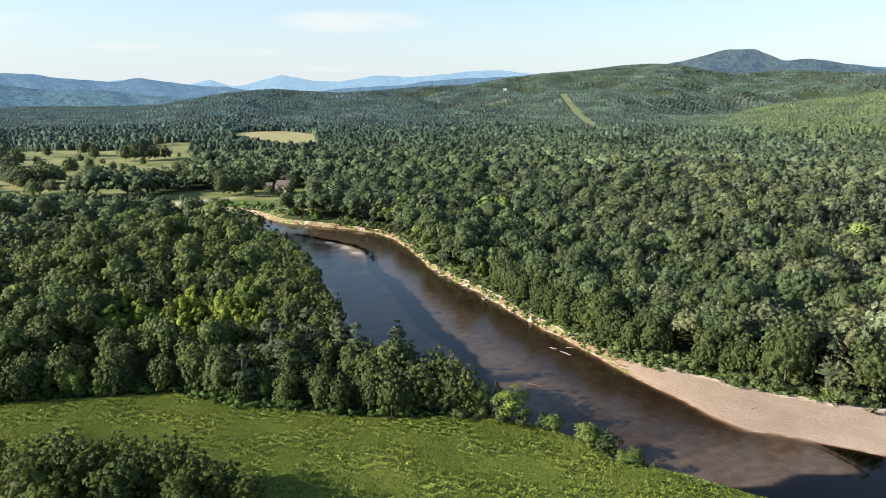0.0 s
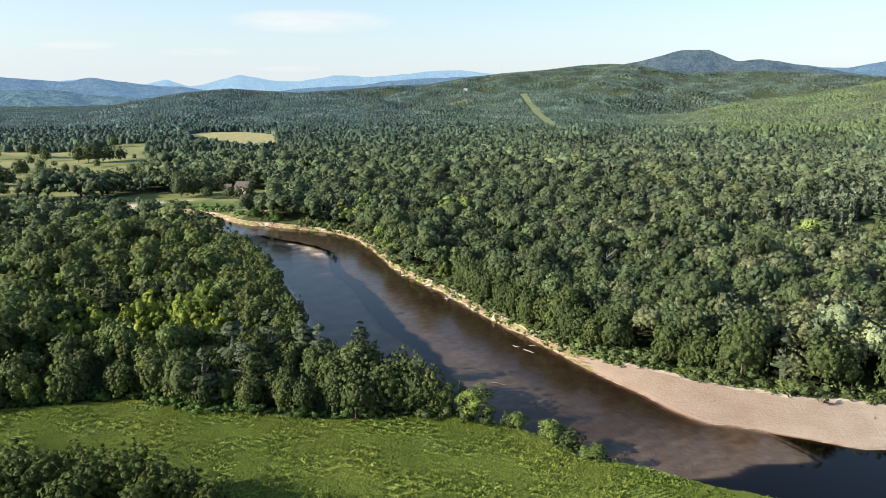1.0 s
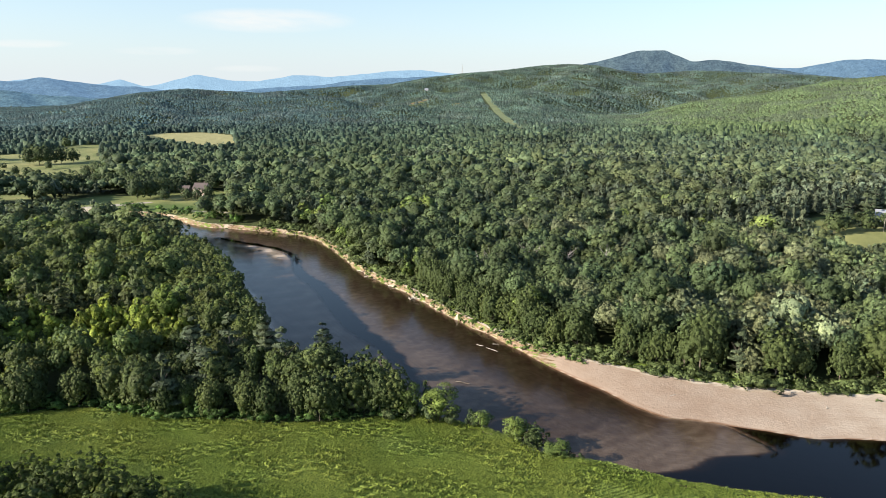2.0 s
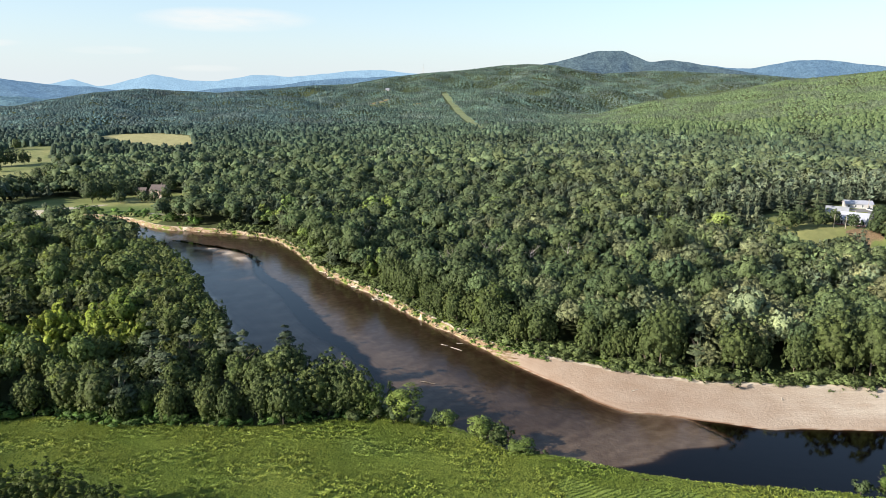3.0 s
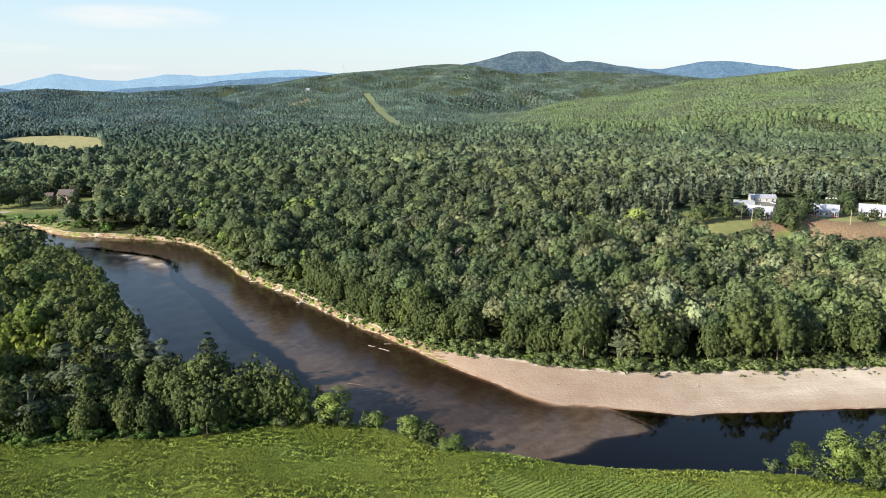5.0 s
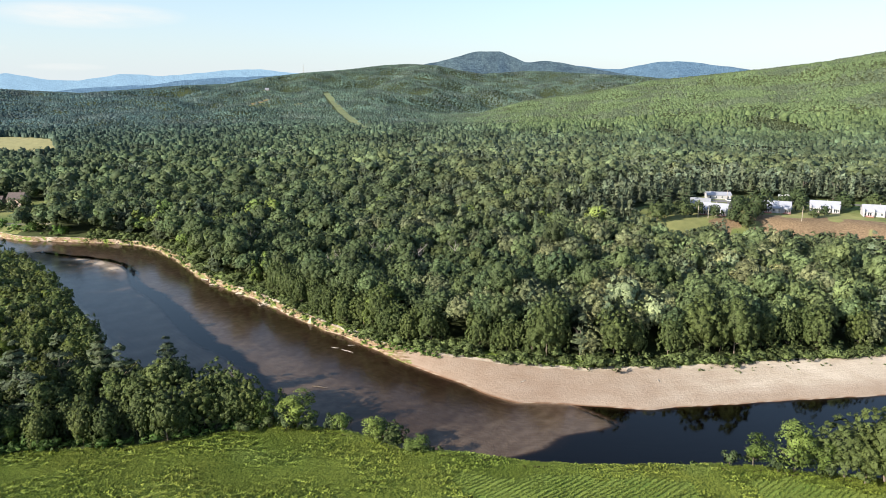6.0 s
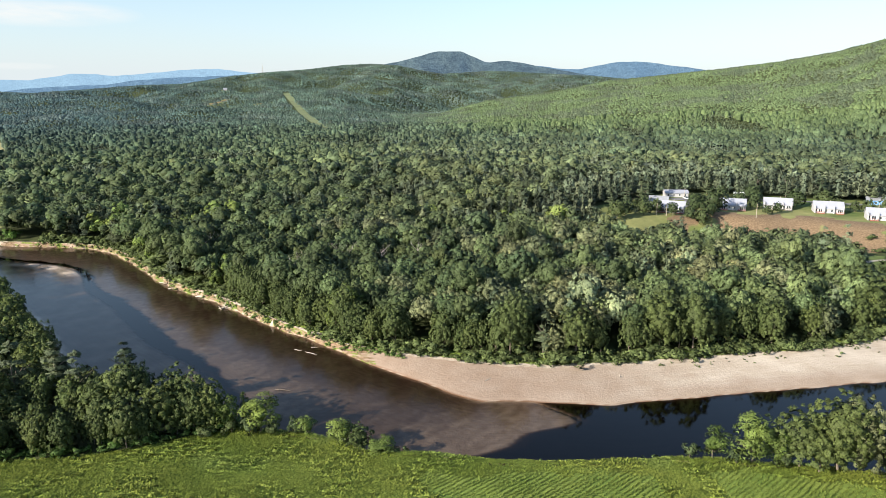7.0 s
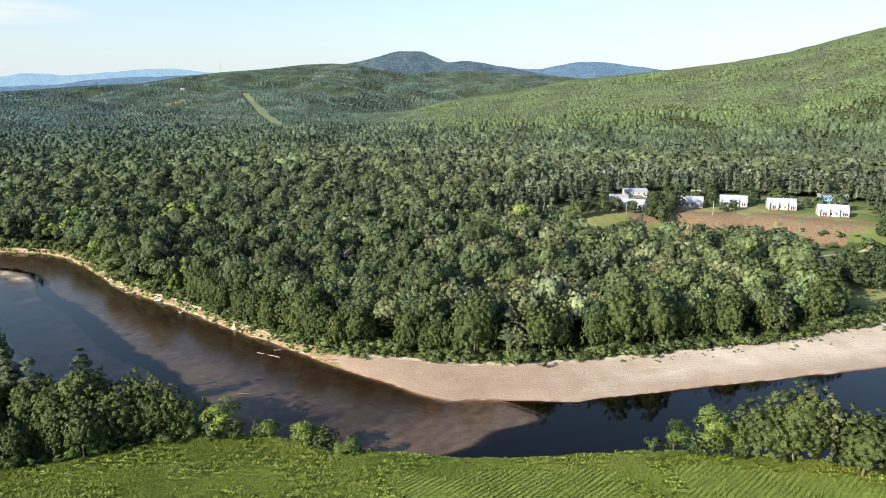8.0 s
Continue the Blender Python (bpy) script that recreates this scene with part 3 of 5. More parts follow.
def backdrop(name, az, el, far, mat, label, seed):
    """A range of mountains far behind the rest: a ridge with its slope and spurs."""
    a = np.radians(np.arange(az[0], az[-1] + 0.01, 0.06))
    crest = np.interp(np.degrees(a), az, el)
    round_ = np.hanning(15) / np.hanning(15).sum()
    crest = np.convolve(np.pad(crest, 7, mode="edge"), round_, "valid")
    top = EYE + far * np.tan(np.radians(crest))
    g = np.random.RandomState(seed)
    for o in range(5):
        f = 30 * 1.9 ** o
        top = top + 3.2 * far / 4500 * 0.62 ** o * np.sin(a * f + g.uniform(0, 6))
    rows = []
    for s in np.linspace(0, 1, 12):
        spur = 40 * np.sin(a * 55 + 3 * s + seed) * s * (1 - s) * 4 + 22 * np.sin(a * 131 + 5 * s) * s * (1 - s) * 4
        r = far - 330 * (1 - s) ** 1.0 + spur
        rows.append(np.stack([r * np.sin(a), r * np.cos(a), -6 + (top + 6) * (s ** 1.2)], 1))
    v = np.vstack(rows)
    n = len(a)
    i, j = np.meshgrid(np.arange(11), np.arange(n - 1), indexing="ij")
    i, j = i.ravel(), j.ravel()
    q = np.stack([i * n + j, i * n + j + 1, (i + 1) * n + j + 1, (i + 1) * n + j], 1)
    return tagged(new(name, mesh_from(name, v, q, 4, [mat], True)), label, "mountain", kind="structure")


# the emission colours stand in for the haze before each range
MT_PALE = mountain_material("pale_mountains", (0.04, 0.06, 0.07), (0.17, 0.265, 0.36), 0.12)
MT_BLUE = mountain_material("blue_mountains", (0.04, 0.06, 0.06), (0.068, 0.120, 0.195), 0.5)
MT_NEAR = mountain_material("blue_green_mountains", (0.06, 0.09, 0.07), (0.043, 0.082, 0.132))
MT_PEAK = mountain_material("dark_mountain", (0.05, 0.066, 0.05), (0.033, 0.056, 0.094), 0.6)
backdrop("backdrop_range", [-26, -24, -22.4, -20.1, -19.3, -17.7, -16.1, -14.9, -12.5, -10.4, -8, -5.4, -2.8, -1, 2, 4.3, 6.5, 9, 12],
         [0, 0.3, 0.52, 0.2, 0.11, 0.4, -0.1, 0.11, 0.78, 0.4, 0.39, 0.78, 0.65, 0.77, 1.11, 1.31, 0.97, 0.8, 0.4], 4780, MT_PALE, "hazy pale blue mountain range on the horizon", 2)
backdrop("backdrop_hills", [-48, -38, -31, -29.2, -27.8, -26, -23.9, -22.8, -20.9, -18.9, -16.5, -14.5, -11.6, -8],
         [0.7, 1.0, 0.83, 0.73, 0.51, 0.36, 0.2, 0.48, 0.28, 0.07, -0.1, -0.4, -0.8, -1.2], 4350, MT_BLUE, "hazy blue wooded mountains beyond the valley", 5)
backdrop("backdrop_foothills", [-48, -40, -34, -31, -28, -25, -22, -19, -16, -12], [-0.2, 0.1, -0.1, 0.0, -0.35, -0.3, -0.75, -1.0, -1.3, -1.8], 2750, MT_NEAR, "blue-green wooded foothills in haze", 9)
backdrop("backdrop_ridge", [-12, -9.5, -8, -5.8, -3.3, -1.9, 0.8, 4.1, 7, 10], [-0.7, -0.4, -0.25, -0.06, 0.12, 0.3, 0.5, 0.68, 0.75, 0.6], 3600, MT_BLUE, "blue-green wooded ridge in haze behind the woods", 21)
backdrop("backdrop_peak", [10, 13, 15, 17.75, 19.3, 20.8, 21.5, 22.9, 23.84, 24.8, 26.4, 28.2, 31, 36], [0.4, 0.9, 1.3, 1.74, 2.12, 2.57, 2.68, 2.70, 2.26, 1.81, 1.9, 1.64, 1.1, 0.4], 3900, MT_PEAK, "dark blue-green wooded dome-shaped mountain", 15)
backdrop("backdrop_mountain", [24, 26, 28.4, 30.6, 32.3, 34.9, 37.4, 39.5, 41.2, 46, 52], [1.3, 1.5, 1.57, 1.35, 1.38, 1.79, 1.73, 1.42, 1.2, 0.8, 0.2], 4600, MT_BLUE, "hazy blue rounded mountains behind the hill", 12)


# ---- trees: shapes in units of the tree's height ----
def unit(v):
    return v / (np.linalg.norm(v, axis=1, keepdims=True) + 1e-9)


def sprays(g, at, out, size, long=1.0):
    """Loose triangular leaf sprays at the given places, facing about along out."""
    n = len(at)
    nrm = unit(out)
    side = unit(np.cross(nrm, g.normal(size=(n, 3))))
    up = np.cross(nrm, side)
    s = size * g.uniform(0.6, 1.3, (n, 1))
    a = g.uniform(0, 6.28, (n, 1))
    v = [at + s * (np.cos(a + k) * side * long + np.sin(a + k) * up) for k in (0, 2.0 + g.uniform(0, 0.4), 4.1)]
    return np.stack(v, 1).reshape(-1, 3)


def ico(sub=0):
    bm = bmesh.new()
    bmesh.ops.create_icosphere(bm, subdivisions=sub + 1, radius=1)
    v = np.array([p.co[:] for p in bm.verts])
    f = np.array([[q.index for q in p.verts] for p in bm.faces])
    bm.free()
    return v, f


ICO0, ICO1 = ico(0), ico(1)
OCTA = (np.array([(1, 0, 0), (0, 1, 0), (-1, 0, 0), (0, -1, 0), (0, 0, 1), (0, 0, -1)], float), np.array([(0, 1, 4), (1, 2, 4), (2, 3, 4), (3, 0, 4), (1, 0, 5), (2, 1, 5), (3, 2, 5), (0, 3, 5)]))
TETRA = (np.array([(1, 1, 1), (-1, -1, 1), (-1, 1, -1), (1, -1, -1)]) / 1.73, np.array([(0, 1, 2), (0, 3, 1), (0, 2, 3), (1, 3, 2)]))


def broadleaf(seed, leaves, size, lobes=16, wide=0.33, low=0.16, core=ICO1, core_size=0.74):
    """A round, lobed crown."""
    g = np.random.RandomState(seed)
    mid, half = (1 + low) / 2, (1 - low) / 2
    d = unit(g.normal(size=(lobes, 3)) + (0, 0, 0.15))
    ell = np.array([wide, wide, half])
    lc = d * ell * g.uniform(0.45, 0.95, (lobes, 1)) + (0, 0, mid)
    lc[:, :2] += g.normal(0, 0.03, 2)
    lr = wide * g.uniform(0.22, 0.52, lobes)
    w = g.choice(lobes, leaves, p=lr ** 2 / (lr ** 2).sum())
    dd = unit(g.normal(size=(leaves, 3)) + d[w] * 0.75 + (0, 0, 0.35))
    at = lc[w] + dd * lr[w, None] * g.uniform(0.75, 1.12, (leaves, 1))
    v = sprays(g, at, dd + g.normal(0, 0.27, (leaves, 3)), size)
    cv, cf = core
    cv = cv * ell * core_size * g.uniform(0.82, 1.12, (len(cv), 1)) + (0, 0, mid)
    f = np.vstack([np.arange(len(v)).reshape(-1, 3), cf + len(v)])
    way = np.vstack([np.repeat(unit(dd + 0.5 * d[w]), 3, 0), unit(cv - (0, 0, mid))])
    return np.vstack([v, cv]), f, way


def clumped(seed, clumps, size, wide=0.3, low=0.3, sides=5, core=ICO1, core_size=0.8, leaves=0, leaf=0.04, up=0.35):
    """A crown of many leaf clumps: each a ragged little umbrella that faces out and up, with loose sprays over it and a dark heart."""
    g = np.random.RandomState(seed)
    mid, half = (1 + low) / 2, (1 - low) / 2
    ell = np.array([wide, wide, half])
    i = np.arange(clumps) + 0.5
    z = 1 - 1.72 * i / clumps
    a = i * 2.39996 + g.normal(0, 0.3, clumps)
    d = np.stack([np.sqrt(1 - z * z) * np.cos(a), np.sqrt(1 - z * z) * np.sin(a), z], 1)
    ph = g.uniform(0, 6.28, 4)
    swell = 1 + 0.13 * np.sin(2 * a + 3 * z + ph[0]) + 0.10 * np.sin(3 * a - 4 * z + ph[1]) + 0.07 * np.sin(5 * a + 5 * z + ph[2]) + g.uniform(-0.13, 0.1, clumps)
    c = d * ell * swell[:, None] + (0, 0, mid)
    n = unit(d * half / ell * 0.6 + (0, 0, up) + g.normal(0, 0.2, (clumps, 3)))
    side = unit(np.cross(n, g.normal(size=(clumps, 3))))
    fore = np.cross(n, side)
    r = size * g.uniform(0.65, 1.3, (clumps, 1))
    V, W = [c + n * r * 0.62], [n]
    for k in range(sides):
        t = 6.283 * k / sides + g.uniform(-0.3, 0.3, (clumps, 1))
        out = np.cos(t) * side + np.sin(t) * fore
        V.append(c - n * r * g.uniform(0.0, 0.5, (clumps, 1)) + out * r * g.uniform(0.6, 1.25, (clumps, 1)))
        W.append(unit(n * 0.75 + out))
    v, way = np.stack(V, 1).reshape(-1, 3), np.stack(W, 1).reshape(-1, 3)
    k = np.arange(sides)
    fan = np.stack([0 * k, 1 + k, 1 + (k + 1) % sides], 1)
    f = (fan[None] + (np.arange(clumps) * (sides + 1))[:, None, None]).reshape(-1, 3)
    if leaves:
        w = g.randint(0, clumps, leaves)
        t, q = g.uniform(0, 6.283, (leaves, 1)), g.uniform(0.1, 1.1, (leaves, 1))
        out = np.cos(t) * side[w] + np.sin(t) * fore[w]
        at = c[w] + r[w] * (out * q + n[w] * (0.72 - 0.75 * q * q))
        lv = sprays(g, at, n[w] + 0.8 * q * out + g.normal(0, 0.3, (leaves, 3)), leaf)
        f = np.vstack([f, np.arange(len(lv)).reshape(-1, 3) + len(v)])
        v, way = np.vstack([v, lv]), np.vstack([way, np.repeat(unit(n[w] * 0.75 + q * out), 3, 0)])
    cv, cf = core
    cd = unit(cv)
    cv = cv * ell * core_size * g.uniform(0.85, 1.08, (len(cv), 1)) + (0, 0, mid)
    return np.vstack([v, cv]), np.vstack([f, cf + len(v)]), np.vstack([way, cd])


def pine(seed, leaves, size, tiers=9, wide=0.2, low=0.16, core=ICO0, inner=0.4):
    """A tall pine with uneven flat tiers of boughs."""
    g = np.random.RandomState(seed)
    t = np.sort(g.uniform(0, 1, tiers))
    rows = []
    boughs = tiers * 5
    bt = t[g.randint(0, tiers, boughs)]
    ba = g.uniform(0, 6.28, boughs)
    bl = wide * (1.06 - bt) ** 0.75 * g.uniform(0.65, 1.2, boughs)
    w = g.choice(boughs, leaves, p=bl / bl.sum())
    s = g.uniform(0.15, 1.05, leaves) ** 0.7
    a = ba[w] + g.normal(0, 0.3, leaves)
    rad = bl[w] * s
    z = low + (1 - low) * bt[w] + 0.10 * rad + g.normal(0, 0.008, leaves)
    at = np.stack([rad * np.cos(a), rad * np.sin(a), z], 1)
    n = np.stack([np.cos(a) * 0.55, np.sin(a) * 0.55, np.full(leaves, 0.8)], 1) + g.normal(0, 0.35, (leaves, 3))
    v = sprays(g, at, n, size)
    cv, cf = core
    cz = (cv[:, 2:] + 1) / 2
    cv = np.hstack([cv[:, :2] * wide * inner * (1.05 - cz), low + cz * (0.82 - low)])
    f = np.vstack([np.arange(len(v)).reshape(-1, 3), cf + len(v)])
    round_ = np.stack([np.cos(a), np.sin(a), np.full(leaves, 0.55)], 1) + 0.25 * n
    way = np.vstack([np.repeat(unit(round_), 3, 0), unit(cv * (1, 1, 0) + (0, 0, 0.02))])
    return np.vstack([v, cv]), f, way


def dome(seed, sides=5, rows=((0.24, 0.84), (0.40, 0.4)), tip=1.0):
    """The closed crown of a tree far off: rings of (radius, height) under the tip."""
    g = np.random.RandomState(seed)
    v, f = [np.array([(0, 0, tip)])], []
    for q, (rad, z) in enumerate(rows):
        a = np.arange(sides) * 6.283 / sides + g.uniform(0, 1) * 0.3 + 0.6 * q
        v.append(np.stack([rad * np.cos(a), rad * np.sin(a), np.full(sides, z)], 1) * g.uniform(0.78, 1.2, (sides, 1)))
    for k in range(sides):
        m = (k + 1) % sides
        f.append((0, 1 + k, 1 + m))
        for q in range(len(rows) - 1):
            b, c = 1 + q * sides, 1 + (q + 1) * sides
            f += [(b + k, c + k, b + m), (b + m, c + k, c + m)]
    v = np.vstack(v)
    return v, np.array(f), unit(v - (0, 0, 0.3) + g.normal(0, 0.12, v.shape))


# leaf colours by kind: hardwood, pine, silvery poplar, young light growth
TINTS = {"hard": (0.067, 0.093, 0.039), "pine": (0.074, 0.096, 0.054), "silver": (0.122, 0.138, 0.070), "dark": (0.062, 0.084, 0.018), "light": (0.125, 0.17, 0.042)}


def wood(name, shapes, x, y, z, h, tint, label, category="woods", fat=None, seed=1, mat=None):
    """Many trees as one object: each takes a shape, a height, a turn and a tint."""
    g = np.random.RandomState(seed)
    which = g.randint(0, 1000, len(x))
    V, F, C, W = [], [], [], []
    base = 0
    for kind, group in shapes.items():
        for i, (sv, sf, sn) in enumerate(group):
            pick = (tint[1] == kind) & (which % len(group) == i)
            m = int(pick.sum())
            if not m:
                continue
            a = g.uniform(0, 6.28, m)
            c, s = np.cos(a)[:, None], np.sin(a)[:, None]
            hh = h[pick][:, None]
            w = hh * (g.uniform(0.85, 1.2, m)[:, None] if fat is None else fat[pick][:, None])
            v = np.stack([(sv[:, 0] * c - sv[:, 1] * s) * w + x[pick][:, None], (sv[:, 0] * s + sv[:, 1] * c) * w + y[pick][:, None], sv[:, 2] * hh + z[pick][:, None]], 2)
            f = sf[None] + (base + np.arange(m) * len(sv))[:, None, None]
            V.append(v.reshape(-1, 3))
            F.append(f.reshape(-1, 3))
            C.append(np.repeat(tint[0][pick], len(sv), 0))
            W.append(np.stack([sn[:, 0] * c - sn[:, 1] * s, sn[:, 0] * s + sn[:, 1] * c, sn[:, 2] + 0 * c], 2).reshape(-1, 3))
            base += m * len(sv)
    me = mesh_from(name, np.vstack(V), np.vstack(F), 3, [mat or LEAF_WOOD], True, [("leaf_tint", np.vstack(C)), ("leaf_way", np.vstack(W))])
    return tagged(new(name, me), label, category, kind="stuff")


def forest(x, y):
    """True where the woods stand."""
    r = np.hypot(x, y)
    ok = np.ones(x.shape, bool)
    m = r < 900
    X, Y = x[m], y[m]
    o = ~inside(X, Y, RIVER) & ~inside(X, Y, SAND) & ~inside(X, Y, FIELD_POLY) & ~inside(X, Y, CLEARING) & ~inside(X, Y, HOMES)
    o &= (dist(X, Y, NEAR_BANK) > np.where((X < 0) & (Y > 165), 9.0, 4.0)) & (dist(X, Y, SAND_TOP) > np.where(X < 60, 1.6, 5.2))
    dt = dist(X, Y, TERRACE)
    o &= ~((dt < np.where(X > 245, 40, 17)) & (X > 205))
    o &= ~((Y > np.interp(X, [-500, -260, -205, -185, -150, -120, -80, -79], [375, 392, 402, 404, 392, 372, 352, 999])) & inside(X, Y, np.vstack([NEAR_BANK[NEAR_BANK[:, 0] < 6], [(6, 60), (-420, 60)]])))
    ok[m] = o
    for f in FAIRWAYS:
        ok &= ~inside(x, y, f)
    ok &= ~bare(x, y)
    c = (r > 1040) & (r < 2700)
    ok[c] &= dist(x[c], y[c], CUT) > np.interp(r[c], [1040, 1400, 1700], [10.5, 9, 8])
    return ok


def scatter(r0, r1, step, seed, lo=-35, hi=58):
    g = np.random.RandomState(seed)
    n = int(r1 / step) + 2
    i, j = np.meshgrid(np.arange(-n, n), np.arange(0, int(n / 0.88) + 2), indexing="ij")
    x = ((i + 0.5 * (j % 2)) * step + g.uniform(-0.42, 0.42, i.shape) * step).ravel()
    y = (j * step * 0.88 + g.uniform(-0.42, 0.42, i.shape) * step).ravel()
    r, az = np.hypot(x, y), np.degrees(np.arctan2(x, y))
    k = (r >= r0) & (r < r1) & (az > lo) & (az < hi)
    x, y = x[k], y[k]
    k = forest(x, y) & (waves(x, y, 23, 53, 3) > -1.15 + 0.2 * smooth(330, 500, np.hypot(x, y)))
    return x[k], y[k]


def species(x, y, seed):
    """Which kind of tree grows where, with its tint; distance haze and some light are put into it."""
    g = np.random.RandomState(seed)
    r = np.hypot(x, y)
    p = np.where(r > 600, 1.3 * waves(x, y, 210, 42, 3), 1.15 * waves(x, y, 95, 41, 3)) + g.normal(0, 0.3, len(x)) + np.where((x > 0.25 * y) & (r > 300), 0.35, 0.0)
    s = waves(x, y, 70, 43, 2) + g.normal(0, 0.4, len(x))
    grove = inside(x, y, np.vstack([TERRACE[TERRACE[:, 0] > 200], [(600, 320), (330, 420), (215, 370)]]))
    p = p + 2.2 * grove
    kind = np.where(p > 0.75, "pine", "hard").astype("<U6")
    flood = (x > 60) & (r < 330)
    kind[(s > np.where(x > 0.5 * y, 0.45, 0.75)) & flood] = "silver"
    kind[(s > 1.15) & ~flood & (r < 400)] = "light"
    young = np.hypot((x + 77) / 25, (y - 198) / 17) + 0.15 * waves(x, y, 14, 44, 2) < 1
    kind[young & (g.uniform(size=len(x)) < 0.93)] = "light"
    base = np.array([TINTS[q] for q in kind])
    az = np.degrees(np.arctan2(x, y))
    # hazy grey put into the leaf colours east of the river; reddish pines at the eastern hill's foot
    east = (smooth(0, 25, az) * smooth(220, 420, r) * (1 - 0.75 * smooth(600, 1100, r)) * np.where(kind == "silver", 0.25, np.where(kind == "pine", 0.45, 1.0)))[:, None]
    base = base * (1 + east * np.array((0.42, 0.27, 0.36)))
    base = base * np.where(young, 1.25, 1.0)[:, None]
    # sunlit tone put into the leaf colour of the pines round the houses: paler
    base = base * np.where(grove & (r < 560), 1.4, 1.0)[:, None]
    # shade on the wooded point put into the leaf colour
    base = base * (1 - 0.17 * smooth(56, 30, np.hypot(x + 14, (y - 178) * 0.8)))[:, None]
    west = (smooth(4, -10, az) * smooth(430, 300, r))[:, None]
    base = base * (1 + west * np.array((0.14, 0.07, -0.28)))
    # leaf sheen on the eastern floodplain put into the colour as a lighter tone
    base = base * (1 + (flood * smooth(24, 40, az))[:, None] * np.array((0.56, 0.49, 0.46)))
    # pale green of the sunlit eastern hill put into its leaf colour
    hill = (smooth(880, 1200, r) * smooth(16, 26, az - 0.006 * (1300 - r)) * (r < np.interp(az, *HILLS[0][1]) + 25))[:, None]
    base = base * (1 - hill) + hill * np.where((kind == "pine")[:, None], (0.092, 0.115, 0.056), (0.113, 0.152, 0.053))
    # distance haze put into the leaf colour: bluer and less red far off
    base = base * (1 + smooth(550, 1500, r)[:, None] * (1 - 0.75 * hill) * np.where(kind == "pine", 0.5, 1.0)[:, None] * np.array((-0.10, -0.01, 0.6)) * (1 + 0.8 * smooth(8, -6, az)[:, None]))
    v = g.normal(0, 1, (len(x), 1)) * np.where(r < 330, 0.17, 0.13)[:, None] + (0.2 * waves(x, y, 45, 47, 2) + 0.34 * smooth(350, 700, r) * waves(x, y, 150, 48, 3))[:, None]
    # more haze in the colour: bluer with distance, lighter ahead and to the right
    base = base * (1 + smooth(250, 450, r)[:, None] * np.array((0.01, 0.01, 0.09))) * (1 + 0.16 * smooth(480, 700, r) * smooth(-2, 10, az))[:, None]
    v = v * (1 - 0.6 * hill)
    hue = g.normal(0, 0.04, (len(x), 1)) * (1 - 0.6 * hill)
    return base * np.exp(v) * np.hstack([np.exp(hue), np.ones_like(hue), np.exp(-hue)]), kind


def low_by_terrace(x, y):
    """The floodplain trees are lower below the houses."""
    d = dist(x, y, TERRACE[::4])
    below = ~inside(x, y, np.vstack([TERRACE, [(700, 900), (80, 900)]]))
    return np.where(below & (x > 190), 0.6 + 0.4 * smooth(35, 75, d), 1.0)


def heights(x, y, kind, seed):
    """Tall crowns stand over a lower canopy, which swells and dips; an even line along the shaded bank."""
    g = np.random.RandomState(seed)
    r = np.hypot(x, y)
    tall, own = np.where(g.uniform(size=len(x)) < 0.2, 0.17, -0.1), np.clip(g.normal(0, 0.1, len(x)), -0.25, 0.2)
    rolling = 0.12 * waves(x, y, 38, 49, 2) + 0.1 * waves(x, y, 21, 50, 2) + 0.17 * smooth(400, 600, r) * waves(x, y, 75, 52, 2)
    bank = (x < 4) & (y > 160) & (dist(x, y, NEAR_BANK) < 24)
    # lower growth before the young stand and among the pines of the point
    low = 1 - 0.22 * smooth(1.25, 0.8, np.hypot((x + 77) / 27, (y - 184) / 18)) - 0.3 * smooth(20, 12, np.hypot((x + 33) * 0.7, y - 175))
    h = low * np.where(kind == "pine", 15.5, np.where(kind == "light", 12.5, 13.3))
    return h * np.where(bank, np.exp(0.05 + 0.6 * own), np.exp(tall + own + rolling)) * low_by_terrace(x, y)


def stand(name, r0, r1, step, shapes, label, seed, fat=None, lift=0.0, keep=None, grow=1.0, mat=None):
    x, y = scatter(r0, r1, step, seed)
    if keep is not None:
        k = keep(x, y)
        x, y = x[k], y[k]
    z, _ = terrain(x, y)
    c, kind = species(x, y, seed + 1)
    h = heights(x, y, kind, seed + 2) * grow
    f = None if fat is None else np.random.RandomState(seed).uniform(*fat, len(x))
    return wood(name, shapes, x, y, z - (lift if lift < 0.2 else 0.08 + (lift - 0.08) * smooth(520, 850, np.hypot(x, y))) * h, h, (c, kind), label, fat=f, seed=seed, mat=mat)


def near_edge(x, y):
    """Trees that stand free along the field and the banks are built one by one."""
    return (np.hypot(x, y) < 262) & ((dist(x, y, FIELD_EDGE) < 9) | (dist(x, y, SAND_TOP) < 9.0))


FINE = {"hard": [clumped(s, 70, 0.052, 0.235, 0.5, 5, ICO0, 0.86, 170, 0.026) for s in (81, 82, 83, 84, 85)], "pine": [pine(s, 330, 0.042, 11, wide=0.23) for s in (86, 87, 88)]}
FINE["silver"], FINE["light"] = FINE["hard"], [broadleaf(s, 420, 0.04, 14, wide=0.22, low=0.2, core=ICO0, core_size=0.5) for s in (89, 90)]
MED = {"hard": [clumped(s, 32, 0.075, 0.23, 0.54, 5, ICO0, 0.84, 44, 0.04) for s in (11, 12, 13, 14, 15)], "pine": [pine(s, 200, 0.053, 11) for s in (15, 16, 17)]}
MED["silver"], MED["light"] = MED["hard"], [broadleaf(s, 420, 0.05, 12, wide=0.25, low=0.06, core=ICO0, core_size=0.5) for s in (18, 19)]
